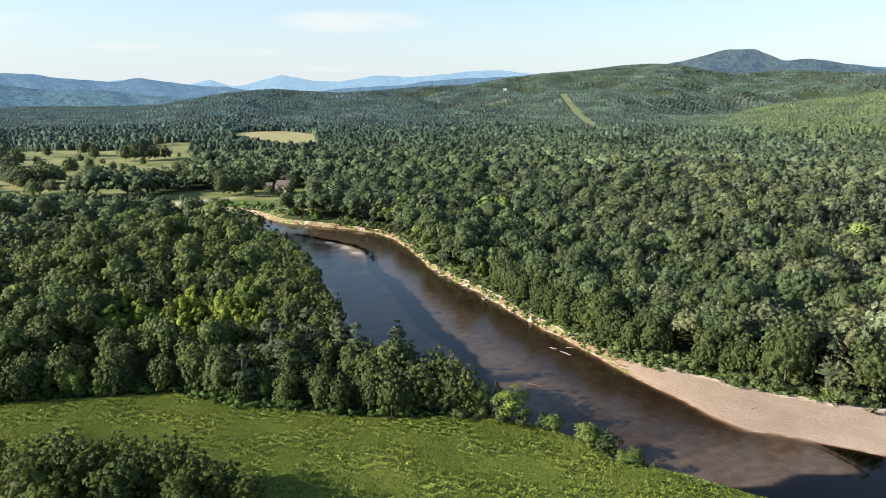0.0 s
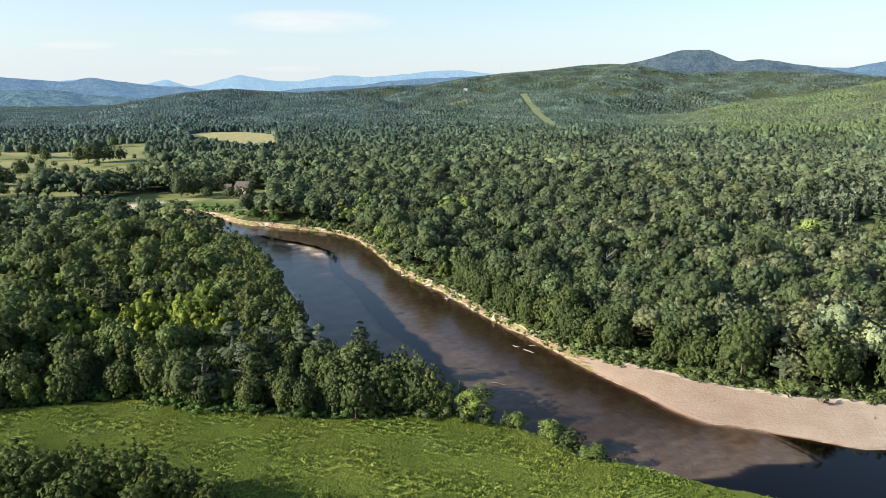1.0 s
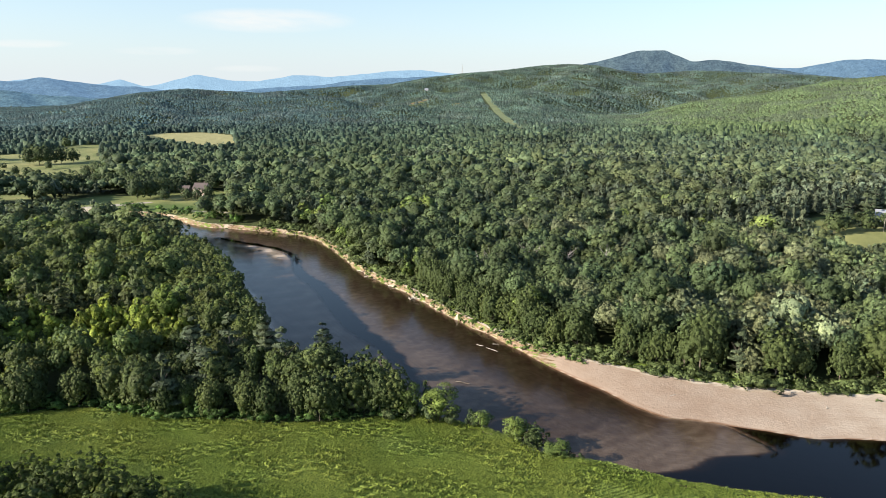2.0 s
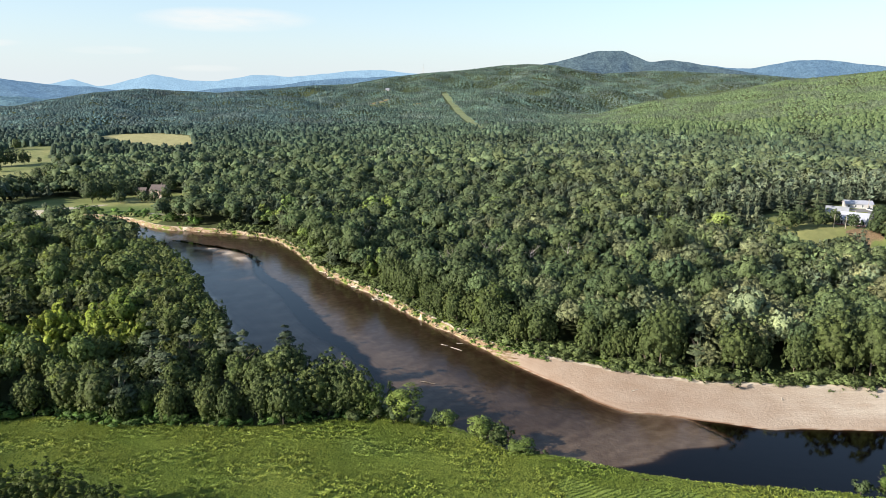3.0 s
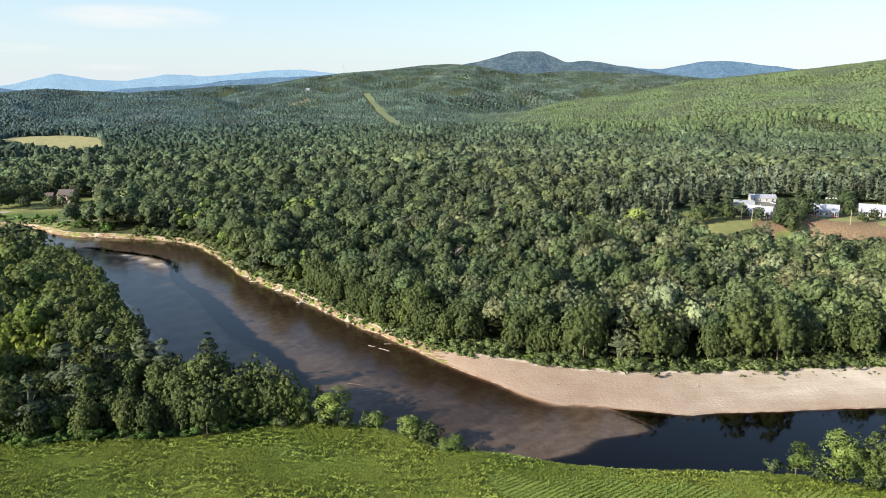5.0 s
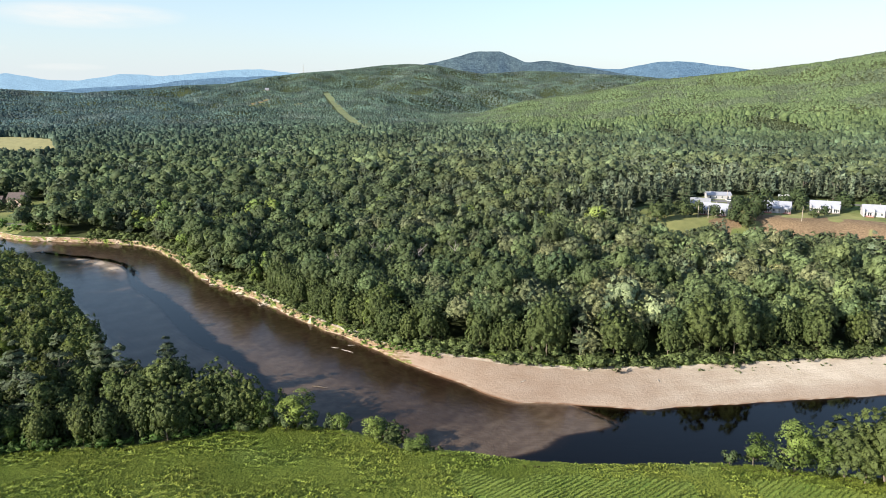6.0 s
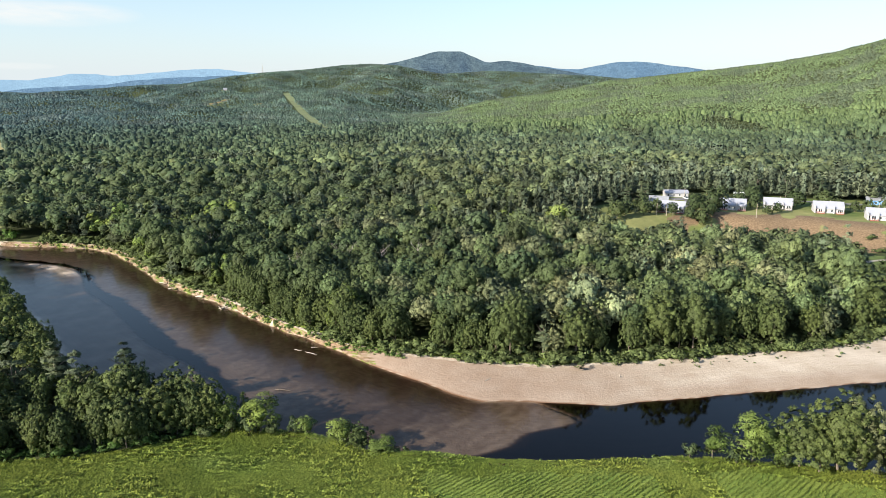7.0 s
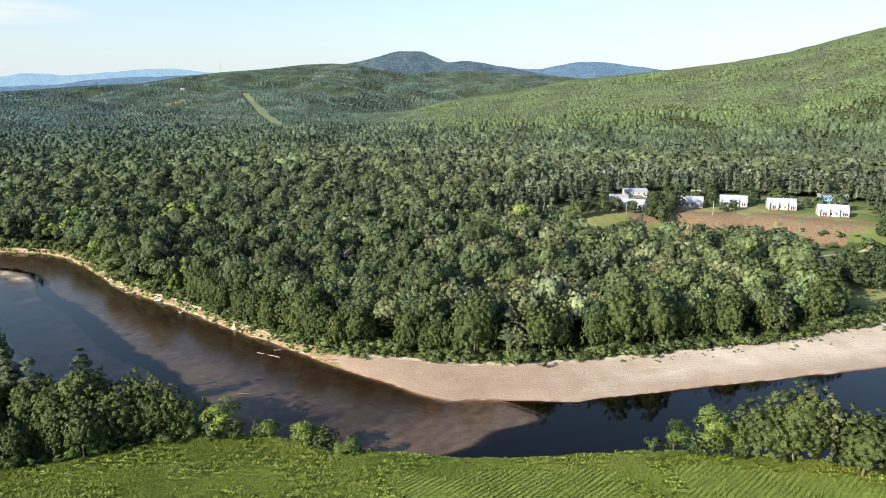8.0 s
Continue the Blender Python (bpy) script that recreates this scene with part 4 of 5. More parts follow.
LOW = {"hard": [clumped(s, 14, 0.105, 0.235, 0.54, 4, ICO0, 0.9, 6, 0.06) for s in (21, 22, 23, 24, 28)], "pine": [pine(s, 70, 0.075, 9, wide=0.21, inner=0.72) for s in (25, 26, 27)]}
LOW["silver"], LOW["light"] = LOW["hard"], LOW["hard"]
FAR = {"hard": [dome(s, 4, ((0.2, 0.9), (0.32, 0.5)), 1.0) for s in (31, 32, 33, 36, 38, 39)], "pine": [pine(s, 8, 0.13, 6, wide=0.2, core=TETRA, inner=0.9) for s in (34, 35, 37)]}
FAR["silver"], FAR["light"] = FAR["hard"], FAR["hard"]
MID = {"hard": [clumped(s, 7, 0.12, 0.235, 0.54, 3, OCTA, 1.05) for s in (51, 52, 53, 54, 55)], "pine": [pine(s, 22, 0.11, 8, wide=0.2, core=OCTA, inner=0.85) for s in (56, 57, 58)]}
MID["silver"], MID["light"] = MID["hard"], MID["hard"]
DIM = {q: [dome(s, 4, ((0.40, 0.5),), 0.86) for s in (41, 42, 43, 44)] for q in ("hard", "pine", "silver", "light")}


def in_sight(x, y):
    """Woods this side of the crests."""
    r, az = np.hypot(x, y), np.degrees(np.arctan2(x, y))
    return r < np.maximum(np.interp(az, *HILLS[0][1]), np.interp(az, *HILLS[1][1])) + 60 + 900 * smooth(-4, -14, az)


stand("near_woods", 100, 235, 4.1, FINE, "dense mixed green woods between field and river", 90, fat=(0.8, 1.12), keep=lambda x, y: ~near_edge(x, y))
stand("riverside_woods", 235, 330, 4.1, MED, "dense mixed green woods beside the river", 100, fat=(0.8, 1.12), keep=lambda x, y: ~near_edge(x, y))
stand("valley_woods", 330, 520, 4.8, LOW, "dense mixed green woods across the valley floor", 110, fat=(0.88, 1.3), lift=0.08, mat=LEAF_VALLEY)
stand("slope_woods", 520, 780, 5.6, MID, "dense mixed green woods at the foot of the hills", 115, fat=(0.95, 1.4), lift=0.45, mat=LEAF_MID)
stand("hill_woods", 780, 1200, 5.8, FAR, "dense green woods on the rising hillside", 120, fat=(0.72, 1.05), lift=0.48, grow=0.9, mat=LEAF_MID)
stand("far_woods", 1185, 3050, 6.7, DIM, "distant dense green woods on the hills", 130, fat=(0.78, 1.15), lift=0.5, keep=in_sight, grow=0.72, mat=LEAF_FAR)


# ---- single trees ----
def part(name, bm, mat, parent, label=""):
    """One mesh object under a thing or a part."""
    me = bpy.data.meshes.new(name)
    bm.to_mesh(me)
    bm.free()
    me.materials.append(mat)
    ob = new(name, me)
    ob.parent = parent
    return tagged(ob, label) if label else ob


def limb(bm, p0, p1, r0, r1, sides=6):
    """A tapered piece of trunk or branch."""
    p0, p1 = Vector(p0), Vector(p1)
    q = (p1 - p0).to_track_quat("Z", "Y").to_matrix()
    rows = []
    for p, r in ((p0, r0), (p1, r1)):
        rows.append([bm.verts.new(p + q @ Vector((r * math.cos(6.283 * k / sides), r * math.sin(6.283 * k / sides), 0))) for k in range(sides)])
    for k in range(sides):
        bm.faces.new((rows[0][k], rows[0][(k + 1) % sides], rows[1][(k + 1) % sides], rows[1][k]))
    bm.faces.new(rows[1])


def trunk_mesh(g, low, thick=0.016, tall=0.8, limbs=5, spread=0.2):
    bm = bmesh.new()
    z, p, r = 0.0, Vector((0, 0, -0.03)), thick
    for i in range(4):
        q = Vector((p.x + g.normal(0, 0.012), p.y + g.normal(0, 0.012), tall * (i + 1) / 4))
        limb(bm, p, q, r, r * 0.74)
        p, r = q, r * 0.74
    for i in range(limbs):
        a, h = g.uniform(0, 6.28), g.uniform(low + 0.05, tall * 0.9)
        out = spread * g.uniform(0.6, 1.1)
        mid = (out * 0.5 * math.cos(a), out * 0.5 * math.sin(a), h + 0.07)
        limb(bm, (0, 0, h), mid, thick * 0.5, thick * 0.32, 5)
        limb(bm, mid, (out * math.cos(a), out * math.sin(a), h + 0.16), thick * 0.32, thick * 0.1, 5)
    return bm


PROTOS = {}


def proto(kind, i):
    """The first tree of a kind: an Empty at its foot with a trunk and a crown."""
    if (kind, i) in PROTOS:
        return PROTOS[kind, i]
    seed = 500 + 17 * i + sum(map(ord, kind))
    g = np.random.RandomState(seed)
    if kind == "pine":
        v, f, way = pine(seed, 1500, 0.03, 12, wide=0.25, low=0.12, core=ICO1)
    elif kind == "shrub":
        v, f, way = broadleaf(seed, 520, 0.07, 14, wide=0.5, low=0.0, core_size=0.5)
    elif kind == "golf":
        v, f, way = clumped(seed, 60, 0.10, 0.40, 0.08, 5, ICO1, 0.82, 150, 0.04)
    elif kind == "light":
        v, f, way = broadleaf(seed, 1900, 0.024, 34, wide=0.27, low=0.04, core_size=0.45)
    else:
        v, f, way = clumped(seed, 150, 0.05, 0.33, 0.10, 5, ICO1, 0.72, 1300, 0.02)
    root = new("shrub" if kind == "shrub" else "tree")
    root.empty_display_size = 0.2
    tint = np.tile(TINTS.get(kind, TINTS["hard"]), (len(v), 1)) * (0.85 if kind == "golf" else np.array((1.08, 1.03, 0.82)) if kind == "hard" else 1.0)
    crown = new("crown", mesh_from("crown", v, f, 3, [LEAF_PARK if kind == "golf" else LEAF_OWN], True, [("leaf_tint", tint), ("leaf_way", way)]))
    crown.parent = root
    part("trunk", trunk_mesh(g, 0.12, 0.03 if kind == "shrub" else 0.016, 0.7, 4 if kind == "shrub" else 6, 0.3 if kind == "shrub" else 0.22), BARK, root)
    PROTOS[kind, i] = [root, None]
    return PROTOS[kind, i]


def plant(kind, x, y, h, wide=1.0, label="", group="", n=None, z=None):
    """One tree or shrub with its foot on the ground."""
    n = n if n is not None else random.randrange(4)
    entry = proto(kind, n)
    if z is None:
        z = float(terrain(np.array([x]), np.array([y]))[0][0])
    s = Vector((h * wide, h * wide, h))
    place = pose(x, y, z - 0.05, 0, 0, random.uniform(0, 360))
    if entry[1] is None:
        ob = entry[0]
        ob.matrix_basis = place @ Matrix.Diagonal((*s, 1))
        entry[1] = s.copy()
    else:
        k = entry[1]
        ob = copy_thing(entry[0], place @ Matrix.Diagonal((s.x / k.x, s.y / k.y, s.z / k.z, 1)))
        ob.matrix_basis = place @ Matrix.Diagonal((*s, 1))
    return tagged(ob, label, "shrub" if kind == "shrub" else "tree", group)


KIND_WORDS = {"hard": "full-leaved green hardwood tree", "pine": "dark green tiered pine tree", "silver": "pale silvery-leaved poplar tree", "light": "slender light green young tree"}


def edge_trees():
    x, y = scatter(100, 262, 4.3, 200)
    k = near_edge(x, y)
    x, y = x[k], y[k]
    z, _ = terrain(x, y)
    c, kind = species(x, y, 201)
    h = heights(x, y, kind, 202)
    left = x < 0.05 * y
    for i in range(len(x)):
        where = "at the edge of the green field" if left[i] else "behind the river sandbar"
        plant(str(kind[i]), x[i], y[i], h[i] * (0.75 if left[i] else 0.85), random.uniform(0.8, 1.05) if left[i] else random.uniform(0.72, 1.0), f"{KIND_WORDS[str(kind[i])]} {where}",
              "trees along the field" if left[i] else "trees along the far bank", z=z[i])
    return len(x)


edge_trees()

# the wooded point between field and river
for kind, x, y, h, w in (("hard", 1, 155, 11.5, 1.0), ("hard", 5.5, 154.5, 11, 1.0), ("light", 8.5, 153.5, 8.5, 1.1), ("hard", -4, 156, 12, 1.0), ("hard", 2, 160, 11.5, 1.0), ("hard", -2, 163, 12, 1.0), ("shrub", 9.5, 151.8, 3.5, 1.2), ("shrub", 4, 151.6, 3.0, 1.3)):
    plant(kind, x, y, h, w, "small leafy green shrub on the river bank" if kind == "shrub" else f"{KIND_WORDS[kind]} on the point beside the river", "trees along the field")

# trees that stand out among the near woods
for kind, x, y, h, w in (("light", -62, 169, 10.5, 1.25), ("pine", -45, 178, 17.5, 1.25), ("pine", -36, 180, 18, 1.2), ("pine", -40, 169, 17, 1.2), ("pine", -27, 178, 17.5, 1.25), ("pine", -22, 172, 16.5, 1.2), ("pine", -108, 184, 18, 1.2), ("pine", -48, 160, 15, 1.1), ("pine", -12, 175, 16, 1.2), ("pine", -118, 176, 16, 1.2)):
    plant(kind, x, y, h, w, f"{KIND_WORDS[kind]} standing out among the woods", "trees standing out in the woods")

# clump of dark trees by the field, close under the camera
for x, y, h, w in ((-84, 119, 11, 1.1), (-77, 118, 11, 1.1), (-71, 119, 12.5, 1.1), (-65, 117, 12, 1.15), (-60, 120, 11.5, 1.0), (-55, 117, 11.5, 1.1), (-50, 118, 12, 1.1),
                   (-45, 116, 11, 1.1), (-39, 114, 9.5, 1.1), (-34, 112, 8.5, 1.15), (-72, 110, 12, 1.1), (-56, 109, 12, 1.1), (-44, 108, 11, 1.1), (-88, 111, 12, 1.1), (-64, 103, 12, 1.1), (-92, 122, 10, 1.1)):
    plant("dark", x, y, h, w, "dark leafy hardwood tree in a clump in the field", "clump of trees in the field")

# trees and bushes along the near bank
for kind, x, y, h, w in (("light", 101, 104, 6.6, 1.6), ("light", 107, 99.5, 12.3, 1.2), ("hard", 115, 95, 11.8, 1.3), ("hard", 121, 91, 15.5, 1.1), ("silver", 126, 90, 16.5, 1.0),
                         ("hard", 124, 94, 14, 1.1), ("hard", 117, 92, 10, 1.1), ("hard", 134, 84, 13, 1.15), ("light", 111, 97, 8, 1.2), ("hard", 128, 81, 11, 1.3), ("hard", 131, 86, 12.5, 1.0), ("hard", 137, 79, 12.5, 1.1), ("silver", 161, 74, 13, 1.0), ("hard", 145, 72, 12, 1.1)):
    plant(kind, x, y, h, w, f"{KIND_WORDS[kind]} on the field's river bank", "trees on the near bank")
for kind, x, y, h, w in (("light", 15.5, 149.5, 8.6, 1.7), ("shrub", 13, 149, 4.0, 1.0), ("shrub", 18, 148, 3.6, 1.0), ("light", 12.5, 153, 8.4, 0.5), ("light", 25.5, 146, 5.6, 1.6), ("shrub", 22.5, 146.5, 3.6, 0.9),
                         ("light", 32, 139, 7.0, 1.6), ("hard", 34.5, 137.5, 6.4, 1.4), ("light", 38, 132.5, 5.4, 1.9), ("shrub", 41, 131, 2.3, 0.9), ("shrub", 43, 130.5, 2.2, 0.8), ("shrub", 52, 126.6, 1.5, 0.9),
                         ("shrub", 64.5, 119.6, 1.9, 0.8), ("shrub", 58, 122.8, 1.2, 0.9), ("shrub", 97, 106, 3.5, 1.0), ("shrub", 60, 121.8, 1.0, 0.9), ("shrub", 104, 100.5, 3.4, 1.1), ("shrub", 112, 95.5, 3.6, 1.1)):
    plant(kind, x, y, h, w, "small leafy green shrub on the river bank" if kind == "shrub" else f"small {KIND_WORDS[kind]} on the river bank", "bushes on the near bank")

# trees of the golf course and round its houses
for x, y, h in ((-390, 652, 16), (-403, 727, 11), (-374, 656, 9), (-320, 609, 13), (-298, 552, 10), (-374, 743, 15), (-362, 740, 12), (-351, 689, 8), (-292, 629, 8), (-280, 622, 8), (-268, 536, 15),
                (-259, 536, 15.5), (-245, 534, 12), (-235, 535, 15), (-222, 538, 9), (-205, 536, 12), (-304, 703, 18), (-296, 705, 17), (-288, 712, 15), (-312, 700, 15), (-280, 720, 13), (-153, 492, 15),
                (-147, 500, 14), (-140, 505, 13), (-134, 486, 8), (-107, 493, 9), (-122, 494, 7), (-190, 530, 14), (-182, 528, 14.5), (-173, 530, 15), (-164, 526, 14), (-380, 620, 13), (-368, 612, 10), (-420, 640, 14),
                (-350, 575, 9), (-232, 640, 10), (-226, 628, 11), (-216, 620, 10), (-330, 545, 9), (-340, 860, 12), (-262, 600, 8),
                (-430, 700, 15), (-445, 720, 14), (-455, 690, 15), (-420, 665, 12), (-400, 640, 14), (-365, 585, 13), (-350, 570, 14), (-340, 560, 12), (-372, 600, 12), (-335, 545, 10), (-322, 530, 11),
                (-310, 520, 10), (-280, 505, 9), (-113, 488, 8), (-119, 487, 6.5), (-130, 511, 7)):
    plant("golf", x, y, h, random.uniform(0.9, 1.2), "broad green shade tree on the golf course grass", "trees of the golf course")

# rows and groups of smaller trees farther back on the course
rows_of_trees = []
for x0, y0, x1, y1, n, lo, hi in ((-266, 528, -150, 534, 18, 12, 16), (-330, 545, -300, 552, 7, 12, 16), (-292, 430, -168, 424, 20, 9.5, 12), (-165, 520, -95, 540, 12, 11, 15)):
    for i in range(n):
        t = (i + random.uniform(0.1, 0.9)) / n
        rows_of_trees.append((x0 + (x1 - x0) * t, y0 + (y1 - y0) * t + random.uniform(-6, 6), random.uniform(lo, hi)))
for i in range(102):
    f = FAIRWAYS[1] if i < 90 else FAIRWAYS[3]
    x, y = random.uniform(f[:, 0].min(), f[:, 0].max()), random.uniform(f[:, 1].min(), f[:, 1].max())
    if inside(np.array([x]), np.array([y]), f)[0] and waves(np.array([x]), np.array([y]), 70, 95, 2)[0] > -0.25:
        rows_of_trees.append((x, y, random.uniform(5, 11)))
gx, gy, gh = np.array(rows_of_trees).T
wood("park_trees", {"hard": [clumped(s, 50, 0.10, 0.40, 0.06, 5, ICO0, 0.85, 90, 0.045) for s in (61, 62, 63, 64)]}, gx, gy, terrain(gx, gy)[0] - 0.3, gh,
     (np.tile(TINTS["hard"], (len(gx), 1)) * np.random.RandomState(65).uniform(0.75, 1.05, (len(gx), 1)), np.full(len(gx), "hard")), "rows of broad dark green trees on the golf course", "trees", seed=66, mat=LEAF_VALLEY)

# trees about the houses on the terrace
for kind, x, y, h in (("golf", 266, 303, 11), ("golf", 258, 297, 7), ("golf", 276, 300, 13), ("golf", 305, 312, 9), ("golf", 314, 310, 9), ("golf", 309, 288, 6), ("golf", 335, 300, 10), ("golf", 348, 292, 10), ("golf", 326, 322, 9),
                      ("golf", 352, 268, 8), ("golf", 360, 262, 10), ("pine", 232, 318, 15), ("pine", 238, 324, 16), ("pine", 228, 326, 14), ("pine", 362, 240, 13), ("pine", 369, 247, 15), ("pine", 374, 232, 16), ("golf", 356, 232, 8),
                      ("hard", 206, 150, 16), ("hard", 213, 160, 16.5), ("hard", 221, 168, 16), ("hard", 229, 175, 15), ("golf", 252, 173, 11), ("golf", 258, 178, 12), ("golf", 264, 172, 11), ("golf", 262, 184, 12), ("golf", 272, 178, 12), ("golf", 270, 189, 10), ("golf", 281, 183, 12), ("golf", 256, 167, 8), ("golf", 274, 169, 11), ("golf", 236, 150, 4), ("golf", 330, 214, 9),
                      ("pine", 322, 358, 16), ("pine", 342, 338, 17), ("pine", 357, 328, 16), ("pine", 368, 313, 17), ("pine", 397, 284, 16), ("pine", 272, 352, 16), ("pine", 262, 345, 15), ("golf", 281, 318, 8), ("golf", 306, 302, 6), ("golf", 327, 296, 5), ("golf", 346, 282, 7), ("golf", 270, 296, 8), ("golf", 262, 292, 9), ("golf", 300, 286, 5), ("golf", 318, 340, 8), ("golf", 352, 276, 6), ("golf", 244, 320, 9), ("golf", 236, 308, 8), ("golf", 226, 310, 9), ("golf", 218, 306, 10), ("pine", 392, 268, 16), ("pine", 400, 258, 17), ("pine", 386, 292, 15), ("golf", 330, 330, 9), ("golf", 251, 303, 7), ("golf", 246, 311, 8)):
    plant(kind, x, y, h, random.uniform(0.95, 1.2), "tall leafy green hardwood tree at the edge of the clearing" if kind == "hard" else "tiered green pine tree beside the white houses" if kind == "pine" else "round green garden tree beside the white houses", "trees about the houses")


# ---- undergrowth, field plants ----
def tufts(name, x, y, z, h, w, base, label, category, seed, blades=5, mat=None, slope=None):
    """Low plants, each a few leaves that lean outwards."""
    g = np.random.RandomState(seed)
    n = len(x)
    at = np.stack([x, y, z], 1)[:, None, :] + np.zeros((1, blades, 1))
    a = g.uniform(0, 6.28, (n, blades))
    way = np.stack([np.cos(a), np.sin(a), np.zeros_like(a)], 2)
    side = np.stack([-np.sin(a), np.cos(a), np.zeros_like(a)], 2)
    hh, ww = h[:, None, None] * g.uniform(0.7, 1.2, (n, blades, 1)), w[:, None, None] * g.uniform(0.7, 1.2, (n, blades, 1))
    upw = np.array([0, 0, 1.0])
    v0 = at - side * ww * 0.5 + upw * hh * 0.1
    v1 = at + side * ww * 0.5 + upw * hh * 0.1
    v2 = at + way * ww * 0.75 + upw * hh
    v = np.stack([v0, v1, v2], 2).reshape(-1, 3)
    c = np.repeat(base, blades * 3, 0)
    lean = np.repeat((way * 0.14 + 0.8 * upw + (0 if slope is None else slope[:, None, :])).reshape(-1, 3), 3, 0)
    me = mesh_from(name, v, np.arange(len(v)).reshape(-1, 3), 3, [mat or LEAF_WOOD], False, [("leaf_tint", c), ("leaf_way", lean / np.linalg.norm(lean, axis=1, keepdims=True))])
    return tagged(new(name, me), label, category, kind="stuff")


def field_plants():
    g = np.random.RandomState(300)
    i, j = np.meshgrid(np.arange(-390, 390), np.arange(130, 430), indexing="ij")
    x, y = (i * 0.4 + g.uniform(-0.2, 0.2, i.shape)).ravel(), (j * 0.4 + g.uniform(-0.2, 0.2, i.shape)).ravel()
    # sown rows on the eastern part
    c, s = math.cos(radians(21)), math.sin(radians(21))
    i, j = np.meshgrid(np.arange(0, 600), np.arange(0, 200), indexing="ij")
    u, v = (i * 0.27 + g.uniform(-0.15, 0.15, i.shape)).ravel(), (j * 1.0 + g.normal(0, 0.15, i.shape) + 0.12 * np.sin(i * 0.09 + 1.7 * j)).ravel()
    rx, ry = 20 + u * c - (v - 110) * s, 105 + u * s + (v - 110) * c

    def rowed(px, py):
        return (px + 7 * waves(px, py, 34, 61, 2) > 45) & (dist(px, py, NEAR_BANK) > 7 + 2 * waves(px, py, 12, 62, 2)) & (waves(px, py, 46, 64, 2) > -0.75)

    k, q = ~rowed(x, y), rowed(rx, ry)
    row = np.concatenate([np.zeros(int(k.sum())), np.ones(int(q.sum()))])
    x, y = np.concatenate([x[k], rx[q]]), np.concatenate([y[k], ry[q]])
    r, az = np.hypot(x, y), np.degrees(np.arctan2(x, y))
    k = (az > -36) & (az < 60) & (r > 84) & (r < 215)
    x, y, row = x[k], y[k], row[k]
    k = inside(x, y, FIELD_POLY) & (dist(x, y, NEAR_BANK) > 1.2)
    x, y, row = x[k], y[k], row[k]
    def swell(px, py):
        return waves(px * 0.6, py * 1.15, 3.4, 65, 4) * smooth(-0.6, 0.8, waves(px, py, 17, 66, 3))

    patch, ripple = waves(x, y, 22, 63, 3), swell(x, y)
    # the weeds lean off the crests of their own swells
    slope = -0.6 * (1 - row)[:, None] * np.stack([(swell(x + 0.3, y) - ripple) / 0.3, (swell(x, y + 0.3) - ripple) / 0.3, np.zeros_like(x)], 1)
    h = np.where(row > 0, 0.33 + 0.10 * patch, 0.30 + 0.08 * patch + 0.24 * ripple * smooth(3, 12, dist(x, y, NEAR_BANK)) + g.exponential(0.02, len(x)))
    h = np.clip(h, 0.06, 0.85) * g.uniform(0.85, 1.15, len(x))
    z, _ = terrain(x, y)
    yel = np.clip(0.5 + 0.45 * waves(x, y, 40, 67, 3), 0, 1)[:, None]
    base = np.array((0.16, 0.212, 0.036)) * (1 - yel) + np.array((0.215, 0.25, 0.046)) * yel
    lush = np.maximum(smooth(0.5, 1.2, waves(x, y, 30, 69, 2)), 0.75 * row)[:, None]
    base = base * (1 - 0.6 * lush) + np.array((0.2, 0.255, 0.06)) * 0.6 * lush
    base = 1.25 * base * np.exp(g.normal(0, 0.07, (len(x), 1)) + 0.1 * ripple[:, None])
    tufts("field_plants", x, y, z, h, np.where(row > 0, 0.34, 0.44), base, "rank green weeds and sown rows in the field", "field plants", 301, blades=3, mat=LEAF_FIELD, slope=slope)


def thicket(name, line, lo, hi, count, h, base, label, seed, span=(-1e9, 1e9), off=None):
    """Low bushes along a line."""
    g = np.random.RandomState(seed)
    seg = g.randint(0, len(line) - 1, count * 3)
    t = g.uniform(0, 1, (count * 3, 1))
    p = line[seg] * (1 - t) + line[seg + 1] * t + g.normal(0, 1, (count * 3, 2)) * (hi - lo)
    x, y = p[:, 0], p[:, 1]
    d = dist(x, y, line)
    k = (d > lo) & (d < hi) & (x > span[0]) & (x < span[1]) & ~inside(x, y, RIVER) & (off(x, y) if off else True)
    x, y = x[k][:count], y[k][:count]
    z, _ = terrain(x, y)
    hh = h * np.exp(g.normal(0, 0.35, len(x)))
    c = np.array(base) * np.exp(g.normal(0, 0.22, (len(x), 1)))
    kinds = np.full(len(x), "hard")
    return wood(name, {"hard": BUSH}, x, y, z - 0.1 * hh, hh, (c, kinds), label, "bushes", fat=g.uniform(1.2, 2.2, len(x)), seed=seed)


BUSH = [broadleaf(s, 80, 0.13, 8, wide=0.5, low=0.0, core=ICO0, core_size=0.55) for s in (71, 72, 73)]
field_plants()
thicket("bank_bushes", SAND_TOP, 0.1, 8.5, 2500, 1.9, (0.09, 0.118, 0.042), "low light green bushes between sand and woods", 310, (-60, 260), lambda x, y: ~inside(x, y, SAND))
thicket("bank_weeds", SAND_TOP, 0.0, 2.2, 1900, 0.9, (0.10, 0.15, 0.04), "small green weeds on the eroded sandy bank", 320, (-60, 60), lambda x, y: inside(x, y, SAND))
thicket("sand_weeds", SAND_TOP, 0.0, 5.5, 420, 0.5, (0.10, 0.14, 0.045), "scattered green weeds on the dry sand", 330, (120, 260), lambda x, y: inside(x, y, SAND))
